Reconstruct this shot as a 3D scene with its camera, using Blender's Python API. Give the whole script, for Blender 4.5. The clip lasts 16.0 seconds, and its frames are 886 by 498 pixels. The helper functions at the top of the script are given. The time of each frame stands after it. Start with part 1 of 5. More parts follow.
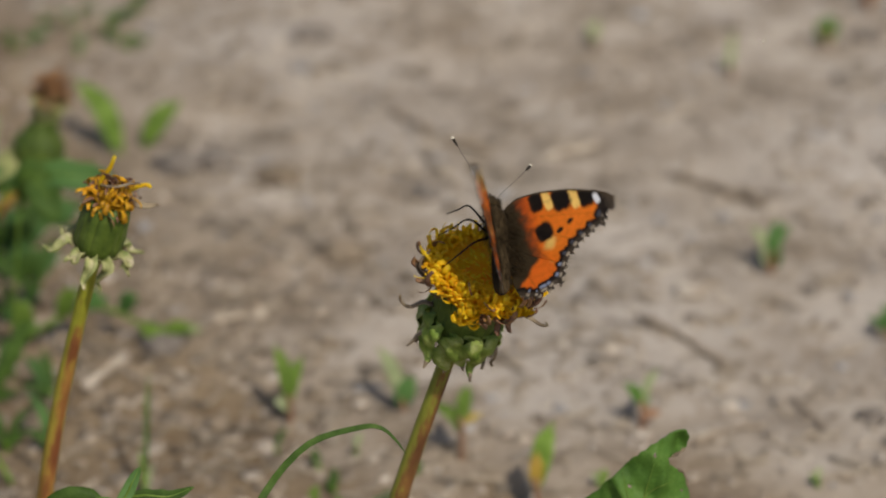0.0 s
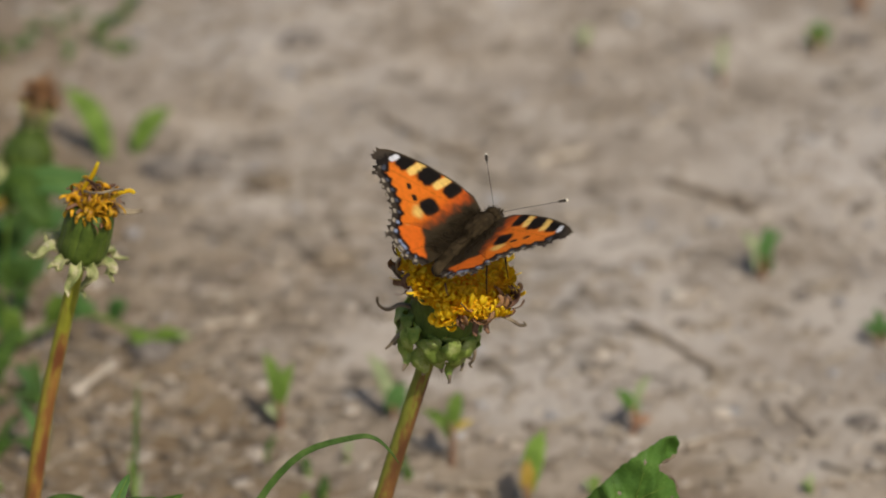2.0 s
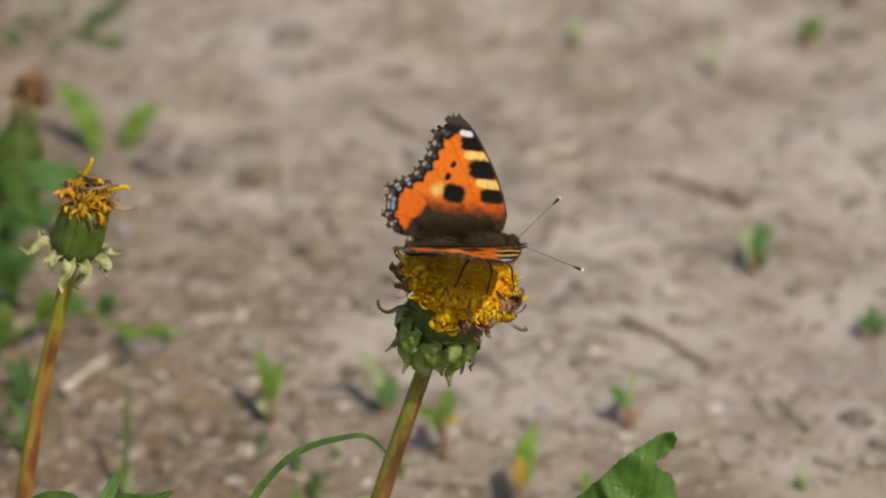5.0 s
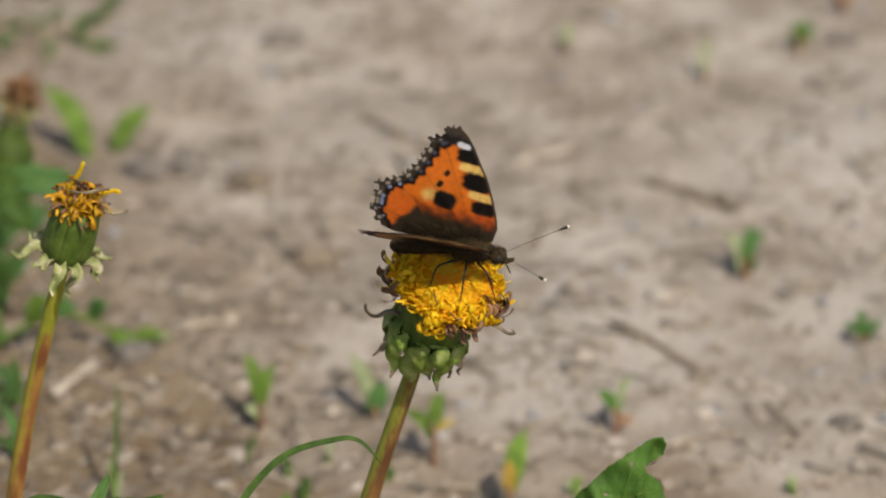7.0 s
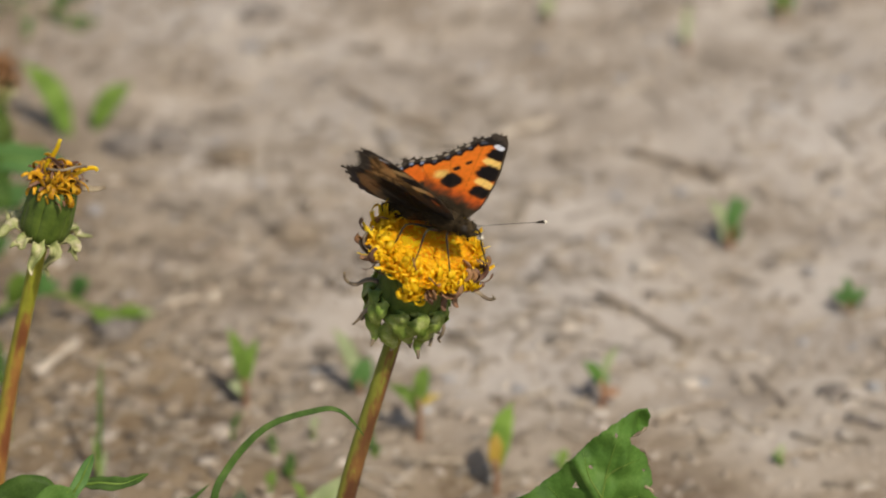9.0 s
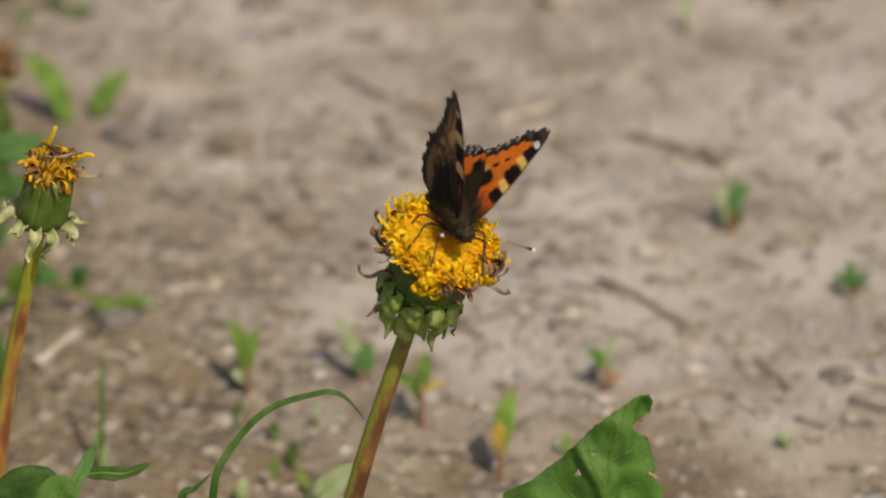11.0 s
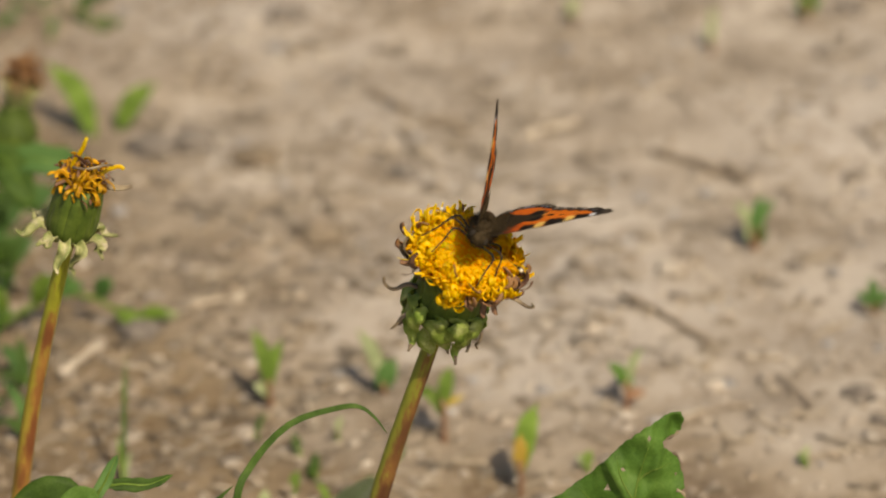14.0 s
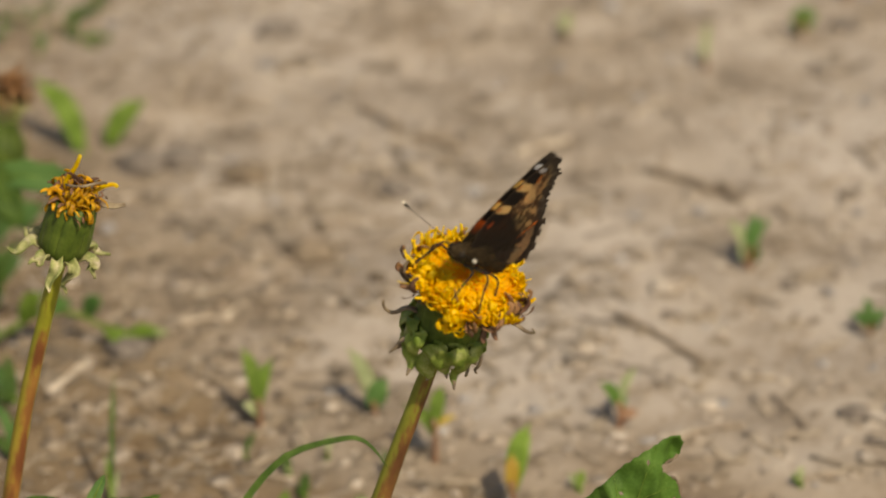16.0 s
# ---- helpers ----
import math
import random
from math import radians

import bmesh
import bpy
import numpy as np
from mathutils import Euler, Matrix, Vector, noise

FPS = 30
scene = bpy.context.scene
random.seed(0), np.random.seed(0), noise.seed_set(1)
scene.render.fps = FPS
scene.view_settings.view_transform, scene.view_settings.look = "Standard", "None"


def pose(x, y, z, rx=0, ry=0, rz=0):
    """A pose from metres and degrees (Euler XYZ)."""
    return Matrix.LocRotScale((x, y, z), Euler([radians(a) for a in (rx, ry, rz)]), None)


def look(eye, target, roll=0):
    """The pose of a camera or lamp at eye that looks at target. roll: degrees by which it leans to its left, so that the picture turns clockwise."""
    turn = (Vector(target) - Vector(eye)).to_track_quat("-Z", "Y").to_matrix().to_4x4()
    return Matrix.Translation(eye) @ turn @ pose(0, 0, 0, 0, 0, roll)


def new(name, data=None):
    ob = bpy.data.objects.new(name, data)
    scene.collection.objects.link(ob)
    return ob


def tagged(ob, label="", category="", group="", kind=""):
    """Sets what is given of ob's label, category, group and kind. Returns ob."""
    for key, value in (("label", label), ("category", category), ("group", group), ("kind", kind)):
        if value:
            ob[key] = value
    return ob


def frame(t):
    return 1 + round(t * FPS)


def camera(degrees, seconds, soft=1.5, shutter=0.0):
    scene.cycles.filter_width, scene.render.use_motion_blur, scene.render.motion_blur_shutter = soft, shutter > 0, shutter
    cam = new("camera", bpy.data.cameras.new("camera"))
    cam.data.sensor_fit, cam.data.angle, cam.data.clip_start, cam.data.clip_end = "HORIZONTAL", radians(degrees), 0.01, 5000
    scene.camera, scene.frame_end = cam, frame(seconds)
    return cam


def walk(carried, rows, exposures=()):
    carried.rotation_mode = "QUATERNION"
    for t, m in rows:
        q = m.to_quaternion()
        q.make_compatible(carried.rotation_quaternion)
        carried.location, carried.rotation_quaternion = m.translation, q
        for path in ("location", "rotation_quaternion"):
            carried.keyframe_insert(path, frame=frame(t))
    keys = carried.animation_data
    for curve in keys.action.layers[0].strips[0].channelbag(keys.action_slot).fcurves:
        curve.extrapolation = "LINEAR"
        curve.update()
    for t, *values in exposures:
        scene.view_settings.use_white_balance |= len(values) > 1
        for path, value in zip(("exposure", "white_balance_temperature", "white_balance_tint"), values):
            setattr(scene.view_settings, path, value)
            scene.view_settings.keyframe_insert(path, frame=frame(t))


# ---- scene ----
import collections
from mathutils import geometry

MM = 0.001

# ---------------------------------------------------------------- camera
LENS = 9.5
EYE = Vector((0.0, -0.8660, 0.6200))
AHEAD = Vector((0.0, 0.8660, -0.5))
cam = camera(LENS, 16.0, 2.0, 0.4)
cam.data.dof.use_dof = True
cam.data.dof.focus_distance = 0.995
cam.data.dof.aperture_fstop = 15.0
# seconds, yaw, pitch, roll in degrees, way forward in mm
PATH = [
    (0.0, 0.037, -30.066, -0.04, -3.6), (0.5, -0.028, -30.089, -0.09, 0.6), (1.0, 0.015, -30.033, -0.15, -2.1),
    (1.5, 0.0, -30.0, 0.0, 0.0), (2.0, -0.082, -30.001, -0.05, 0.7), (2.5, -0.064, -30.117, 0.08, 1.5),
    (3.0, -0.167, -30.172, -0.01, 3.9), (3.5, -0.185, -30.179, -0.14, 5.5), (4.0, -0.143, -30.167, -0.06, 5.6),
    (6.5, -0.289, -29.894, -0.04, 3.6), (7.0, -0.310, -30.006, 0.07, 5.3), (7.5, -0.401, -30.180, 0.0, 6.7),
    (8.0, -0.497, -30.245, -0.23, 9.5), (10.5, -0.478, -30.396, -0.89, 13.0), (11.0, -0.502, -30.440, -1.04, 14.5),
    (11.5, -0.476, -30.416, -0.82, 13.3), (12.0, -0.541, -30.388, -0.83, 14.9), (12.5, -0.469, -30.388, -0.87, 13.3),
    (13.0, -0.391, -30.257, -0.76, 13.6), (13.5, -0.235, -30.128, -0.83, 11.4), (14.0, -0.214, -30.278, -0.67, 12.7),
    (14.5, -0.187, -30.366, -0.59, 14.8), (15.0, -0.238, -30.315, -0.59, 16.0), (15.5, -0.255, -30.230, -0.31, 19.7),
    (16.0, -0.324, -30.087, -0.49, 23.3)]


def camera_pose(yaw, pitch, roll, way):
    eye = EYE + AHEAD * way * MM
    y, p = radians(yaw), radians(pitch)
    ahead = Vector((-math.sin(y) * math.cos(p), math.cos(y) * math.cos(p), math.sin(p)))
    return look(eye, eye + ahead, roll)


EXPOSURES = [(0.0, -0.16, 6600, 10), (3.5, -0.05, 6600, 10), (6.5, 0.07, 6600, 10), (7.0, 0.11, 6600, 10), (8.0, 0.17, 6650, 10), (10.5, 0.06, 6830, 10), (11.0, 0.04, 6900, 10), (12.0, 0.18, 7050, 10), (12.5, 0.27, 7200, 10), (13.0, 0.29, 7400, 10), (13.5, 0.23, 7700, 10), (14.5, 0.16, 7950, 10), (16.0, 0.04, 8000, 10)]
walk(cam, [(t, camera_pose(*r)) for t, *r in PATH], EXPOSURES)

# ---------------------------------------------------------------- light
SUN_FROM = Vector((0.33, -0.48, 0.81)).normalized()
world = bpy.data.worlds.new("sky")
scene.world = world
world.use_nodes = True
wn = world.node_tree
sky = wn.nodes.new("ShaderNodeTexSky")
sky.sky_type = "NISHITA"
sky.sun_disc = False
sky.dust_density = 2.5
sky.ozone_density = 0.6
sky.sun_elevation = math.asin(SUN_FROM.z)
sky.sun_rotation = math.atan2(SUN_FROM.x, SUN_FROM.y)
wn.links.new(sky.outputs["Color"], wn.nodes["Background"].inputs["Color"])
wn.nodes["Background"].inputs["Strength"].default_value = 0.095
sun = new("sun", bpy.data.lights.new("sun", "SUN"))
sun.data.energy = 3.4
sun.data.angle = radians(0.6)
sun.data.color = (1.0, 0.92, 0.80)
sun.matrix_world = look(SUN_FROM * 5, (0, 0, 0))


# ---------------------------------------------------------------- materials
def material(name, colours, scale=400.0, fine=3000.0, rough=0.7, bump=0.3, bump_mm=0.2, vary=0.15, translucent=0.0, attribute="",
             stretch=(1, 1, 1), island=False, sheen=0.0, spec=0.35):
    """Colours (dark, middle, light) mixed by noise at two scales, with fine relief."""
    m = bpy.data.materials.new(name)
    m.use_nodes = True
    nt = m.node_tree
    n, link = nt.nodes, nt.links.new
    p = n["Principled BSDF"]
    co = n.new("ShaderNodeTexCoord")
    mp = n.new("ShaderNodeMapping")
    mp.inputs["Scale"].default_value = stretch
    link(co.outputs["Object"], mp.inputs["Vector"])
    big = n.new("ShaderNodeTexNoise")
    big.inputs["Scale"].default_value = scale
    big.inputs["Detail"].default_value = 4.0
    small = n.new("ShaderNodeTexNoise")
    small.inputs["Scale"].default_value = fine
    small.inputs["Detail"].default_value = 3.0
    for t in (big, small):
        link(mp.outputs["Vector"], t.inputs["Vector"])
    mix = n.new("ShaderNodeMath")
    mix.operation = "MULTIPLY_ADD"
    link(small.outputs["Fac"], mix.inputs[0])
    mix.inputs[1].default_value = 0.45
    sub = n.new("ShaderNodeMath")
    sub.operation = "MULTIPLY_ADD"
    link(big.outputs["Fac"], sub.inputs[0])
    sub.inputs[1].default_value = 1.5
    sub.inputs[2].default_value = -0.5
    link(sub.outputs[0], mix.inputs[2])
    ramp = n.new("ShaderNodeValToRGB")
    e = ramp.color_ramp.elements
    e[0].position, e[0].color = 0.22, (*colours[0], 1)
    e[1].position, e[1].color = 0.78, (*colours[-1], 1)
    if len(colours) > 2:
        k = e.new(0.5)
        k.color = (*colours[1], 1)
    link(mix.outputs[0], ramp.inputs["Fac"])
    colour = ramp.outputs["Color"]
    if attribute:
        at = n.new("ShaderNodeAttribute")
        at.attribute_name = attribute
        mul = n.new("ShaderNodeMix")
        mul.data_type, mul.blend_type = "RGBA", "MULTIPLY"
        mul.inputs[0].default_value = 1.0
        link(at.outputs["Color"], mul.inputs[6])
        link(colour, mul.inputs[7])
        colour = mul.outputs[2]
    if vary:
        if island:
            rnd = n.new("ShaderNodeNewGeometry").outputs["Random Per Island"]
        else:
            rnd = n.new("ShaderNodeObjectInfo").outputs["Random"]
        hs = n.new("ShaderNodeHueSaturation")
        mr = n.new("ShaderNodeMapRange")
        mr.inputs[3].default_value, mr.inputs[4].default_value = 1 - vary, 1 + vary
        link(rnd, mr.inputs[0])
        link(mr.outputs[0], hs.inputs["Value"])
        link(colour, hs.inputs["Color"])
        colour = hs.outputs["Color"]
    link(colour, p.inputs["Base Color"])
    p.inputs["Roughness"].default_value = rough
    p.inputs["Specular IOR Level"].default_value = spec
    p.inputs["Sheen Weight"].default_value = sheen
    bp = n.new("ShaderNodeBump")
    bp.inputs["Strength"].default_value = bump
    bp.inputs["Distance"].default_value = bump_mm * MM
    link(small.outputs["Fac"], bp.inputs["Height"])
    link(bp.outputs["Normal"], p.inputs["Normal"])
    if translucent:
        tr = n.new("ShaderNodeBsdfTranslucent")
        link(colour, tr.inputs["Color"])
        sh = n.new("ShaderNodeMixShader")
        sh.inputs[0].default_value = translucent
        link(p.outputs[0], sh.inputs[1])
        link(tr.outputs[0], sh.inputs[2])
        link(sh.outputs[0], n["Material Output"].inputs["Surface"])
    return m


M_SOIL = material("dry_soil", [(0.200, 0.164, 0.127), (0.322, 0.276, 0.224), (0.43, 0.383, 0.328)], 42, 420, 0.95, 0.8, 0.9, 0)
M_PEBBLE = material("pebble", [(0.27, 0.225, 0.18), (0.37, 0.315, 0.255), (0.47, 0.42, 0.355)], 150, 900, 0.85, 0.5, 0.4, 0.28, island=True)
M_PALEPEB = material("pale_pebble", [(0.35, 0.285, 0.23), (0.425, 0.365, 0.30), (0.51, 0.46, 0.40)], 120, 900, 0.8, 0.4, 0.3, 0.2, island=True)
M_GREYPEB = material("grey_pebble", [(0.24, 0.235, 0.23), (0.31, 0.30, 0.295), (0.39, 0.375, 0.36)], 120, 900, 0.8, 0.4, 0.3, 0.25, island=True)
M_CLOD = material("soil_clod", [(0.20, 0.16, 0.12), (0.285, 0.235, 0.18), (0.36, 0.305, 0.24)], 200, 1200, 0.95, 0.8, 0.6, 0.25, island=True)
M_HUMUS = material("humus_crumb", [(0.13, 0.10, 0.07), (0.19, 0.15, 0.107), (0.27, 0.215, 0.155)], 200, 1200, 0.95, 0.8, 0.6, 0.35, island=True)
M_STRAW = material("straw", [(0.32, 0.265, 0.20), (0.45, 0.385, 0.305), (0.56, 0.49, 0.40)], 300, 2500, 0.75, 0.4, 0.15, 0.25, stretch=(1, 1, 1))
M_LITTER = material("plant_litter", [(0.165, 0.13, 0.093), (0.285, 0.235, 0.175), (0.41, 0.355, 0.28)], 300, 2500, 0.8, 0.4, 0.15, 0.45, island=True)
M_TWIG = material("twig_bark", [(0.155, 0.122, 0.088), (0.235, 0.187, 0.137), (0.32, 0.26, 0.195)], 400, 2500, 0.85, 0.6, 0.2, 0.2)
M_DARK = material("dark_clod", [(0.13, 0.112, 0.095), (0.185, 0.16, 0.137), (0.25, 0.217, 0.187)], 300, 1500, 0.9, 0.6, 0.4, 0.1)
M_GREEN = material("weed_leaf", [(0.12, 0.21, 0.03), (0.19, 0.31, 0.05), (0.28, 0.40, 0.095)], 200, 2200, 0.6, 0.3, 0.1, 0.2, translucent=0.45, spec=0.2)
M_LEAF = material("dandelion_leaf", [(0.050, 0.118, 0.016), (0.085, 0.185, 0.028), (0.135, 0.25, 0.05)], 110, 1800, 0.6, 0.5, 0.2, 0.12, translucent=0.25, spec=0.22)
M_DEEP = material("deep_green_leaf", [(0.05, 0.12, 0.03), (0.075, 0.165, 0.04), (0.11, 0.22, 0.06)], 110, 1800, 0.62, 0.5, 0.2, 0.12, translucent=0.25, spec=0.2)
M_GRASS = material("grass_blade", [(0.035, 0.075, 0.012), (0.055, 0.11, 0.018), (0.085, 0.15, 0.03)], 300, 2500, 0.6, 0.3, 0.1, 0.12, translucent=0.25, spec=0.18)
M_YELLEAF = material("yellowing_leaf", [(0.32, 0.20, 0.03), (0.45, 0.32, 0.05), (0.40, 0.38, 0.08)], 200, 2200, 0.55, 0.3, 0.1, 0.1, translucent=0.25)
M_PALELEAF = material("pale_leaf", [(0.24, 0.30, 0.13), (0.33, 0.38, 0.19), (0.42, 0.46, 0.27)], 150, 1800, 0.55, 0.3, 0.1, 0.1, translucent=0.25)
M_REDSTEM = material("reddish_stem", [(0.20, 0.10, 0.055), (0.30, 0.17, 0.10), (0.36, 0.24, 0.15)], 300, 2000, 0.6, 0.3, 0.1, 0.15)
M_STEM = material("dandelion_stem", [(0.85, 0.85, 0.85), (1, 1, 1), (1.1, 1.1, 1.1)], 300, 2500, 0.45, 0.25, 0.1, 0, attribute="tint", translucent=0.12)
M_CUP = material("green_involucre", [(0.042, 0.074, 0.008), (0.064, 0.104, 0.012), (0.098, 0.145, 0.022)], 350, 2500, 0.55, 0.4, 0.15, 0.15)
M_BRACT = material("pale_green_bract", [(0.165, 0.265, 0.035), (0.31, 0.41, 0.08), (0.52, 0.58, 0.22)], 300, 2200, 0.5, 0.5, 0.2, 0.18, translucent=0.35)
M_CREAM = material("cream_bract", [(0.20, 0.25, 0.07), (0.37, 0.38, 0.16), (0.60, 0.53, 0.37)], 350, 2200, 0.6, 0.4, 0.15, 0.15, translucent=0.15)
M_BROWNBRACT = material("dry_brown_bract", [(0.12, 0.09, 0.06), (0.20, 0.155, 0.10), (0.30, 0.25, 0.16)], 400, 2500, 0.7, 0.4, 0.15, 0.2)
M_DISC = material("floret_disc", [(0.93, 0.28, 0.003), (0.96, 0.37, 0.004), (0.98, 0.46, 0.008)], 250, 2600, 0.6, 0.5, 0.25, 0.12, island=True, translucent=0.3)
disc = M_DISC.node_tree.nodes["Principled BSDF"]
disc.inputs["Subsurface Weight"].default_value = 0.9
disc.inputs["Subsurface Radius"].default_value = (1.0, 0.42, 0.02)
disc.inputs["Subsurface Scale"].default_value = 9.0 * MM
M_PETAL = material("yellow_petal", [(0.80, 0.46, 0.006), (0.93, 0.65, 0.012), (0.97, 0.77, 0.06)], 350, 2500, 0.45, 0.3, 0.1, 0.2, translucent=0.5)
M_FLORET = material("golden_floret", [(0.88, 0.42, 0.004), (0.95, 0.55, 0.006), (0.98, 0.66, 0.014)], 250, 2600, 0.55, 0.4, 0.2, 0.12, island=True, translucent=0.5)
M_AMBER = material("amber_petal", [(0.48, 0.22, 0.012), (0.74, 0.42, 0.018), (0.92, 0.63, 0.05)], 350, 2500, 0.4, 0.3, 0.1, 0.25, translucent=0.4)
M_WITHER = material("withered_petal", [(0.10, 0.050, 0.035), (0.18, 0.095, 0.055), (0.34, 0.19, 0.07)], 350, 2500, 0.6, 0.4, 0.15, 0.25, translucent=0.1)
M_RUST = material("rust_brown_petal", [(0.20, 0.10, 0.04), (0.32, 0.17, 0.075), (0.46, 0.27, 0.11)], 350, 2500, 0.6, 0.4, 0.15, 0.25, translucent=0.1)
M_WING = material("wing_scales", [(0.86, 0.86, 0.86), (1, 1, 1), (1.08, 1.08, 1.08)], 900, 6000, 0.8, 0.35, 0.06, 0, attribute="tint", translucent=0.38, spec=0.10)
for thin, gamma in ((M_WING, 0.35), (M_PETAL, 0.55), (M_AMBER, 0.7), (M_FLORET, 0.55)):
    # light that passes a thin layer keeps more of its brightness than light that the layer throws back
    inside = thin.node_tree
    pale = inside.nodes.new("ShaderNodeGamma")
    pale.inputs["Gamma"].default_value = gamma
    passing = next(k for k in inside.nodes if k.type == "BSDF_TRANSLUCENT")
    inside.links.new(passing.inputs["Color"].links[0].from_socket, pale.inputs["Color"])
    inside.links.new(pale.outputs["Color"], passing.inputs["Color"])
M_FUR = material("brown_fur", [(0.025, 0.017, 0.008), (0.038, 0.026, 0.012), (0.055, 0.038, 0.019)], 900, 5000, 0.9, 0.6, 0.15, 0.12, island=True, spec=0.15)
M_CHITIN = material("dark_chitin", [(0.012, 0.01, 0.008), (0.025, 0.02, 0.015), (0.05, 0.04, 0.03)], 1500, 6000, 0.65, 0.3, 0.05, 0.1, spec=0.15)
M_PALETIP = material("pale_antenna_tip", [(0.6, 0.55, 0.42), (0.8, 0.76, 0.64)], 1500, 6000, 0.5, 0.2, 0.05, 0)


# ---------------------------------------------------------------- mesh helpers
def stain(m):
    """Brown humus mixed into the soil round the plants, with an uneven edge."""
    nt = m.node_tree
    n, link = nt.nodes, nt.links.new
    p = n["Principled BSDF"]
    old = p.inputs["Base Color"].links[0].from_socket
    co = n.new("ShaderNodeTexCoord")
    tex = n.new("ShaderNodeTexNoise")
    tex.inputs["Scale"].default_value = 28.0
    tex.inputs["Detail"].default_value = 5.0
    link(co.outputs["Object"], tex.inputs["Vector"])
    sep = n.new("ShaderNodeSeparateXYZ")
    link(co.outputs["Object"], sep.inputs[0])
    way = n.new("ShaderNodeMath")
    way.operation = "MULTIPLY_ADD"
    link(tex.outputs["Fac"], way.inputs[0])
    way.inputs[1].default_value = 0.10
    side = n.new("ShaderNodeMath")
    side.operation = "MULTIPLY_ADD"
    link(sep.outputs["Y"], side.inputs[0])
    side.inputs[1].default_value = 0.44
    out = n.new("ShaderNodeMath")
    out.operation = "MULTIPLY_ADD"
    out.inputs[1].default_value, out.inputs[2].default_value = 1.1, 0.0
    link(sep.outputs["X"], out.inputs[0])
    link(out.outputs[0], side.inputs[2])
    near = n.new("ShaderNodeMath")
    near.operation = "MULTIPLY_ADD"
    link(sep.outputs["Y"], near.inputs[0])
    near.inputs[1].default_value = 1.0
    lean = n.new("ShaderNodeMath")
    lean.operation = "MULTIPLY_ADD"
    lean.inputs[1].default_value, lean.inputs[2].default_value = 0.3, -0.086
    link(sep.outputs["X"], lean.inputs[0])
    link(lean.outputs[0], near.inputs[2])
    least = n.new("ShaderNodeMath")
    least.operation = "MINIMUM"
    link(side.outputs[0], least.inputs[0])
    link(near.outputs[0], least.inputs[1])
    sub = n.new("ShaderNodeMath")
    sub.operation = "SUBTRACT"
    sub.inputs[0].default_value = 0.02
    link(least.outputs[0], sub.inputs[1])
    link(sub.outputs[0], way.inputs[2])
    mr = n.new("ShaderNodeMapRange")
    mr.inputs[1].default_value, mr.inputs[2].default_value = 0.005, 0.065
    link(way.outputs[0], mr.inputs[0])
    mul = n.new("ShaderNodeMix")
    mul.data_type, mul.blend_type = "RGBA", "MULTIPLY"
    # the humus ends a little way off from the plants
    far = n.new("ShaderNodeVectorMath")
    far.operation = "DISTANCE"
    link(co.outputs["Object"], far.inputs[0])
    far.inputs[1].default_value = (-0.06, 0.06, 0)
    rand = n.new("ShaderNodeMath")
    rand.operation = "MULTIPLY_ADD"
    link(tex.outputs["Fac"], rand.inputs[0])
    rand.inputs[1].default_value = 0.2
    link(far.outputs["Value"], rand.inputs[2])
    fade = n.new("ShaderNodeMapRange")
    fade.inputs[1].default_value, fade.inputs[2].default_value = 0.36, 0.5
    fade.inputs[3].default_value, fade.inputs[4].default_value = 1.0, 0.0
    link(rand.outputs[0], fade.inputs[0])
    both = n.new("ShaderNodeMath")
    both.operation = "MULTIPLY"
    link(mr.outputs[0], both.inputs[0])
    link(fade.outputs[0], both.inputs[1])
    link(both.outputs[0], mul.inputs[0])
    link(old, mul.inputs[6])
    mul.inputs[7].default_value = (0.60, 0.515, 0.39, 1)
    link(mul.outputs[2], p.inputs["Base Color"])


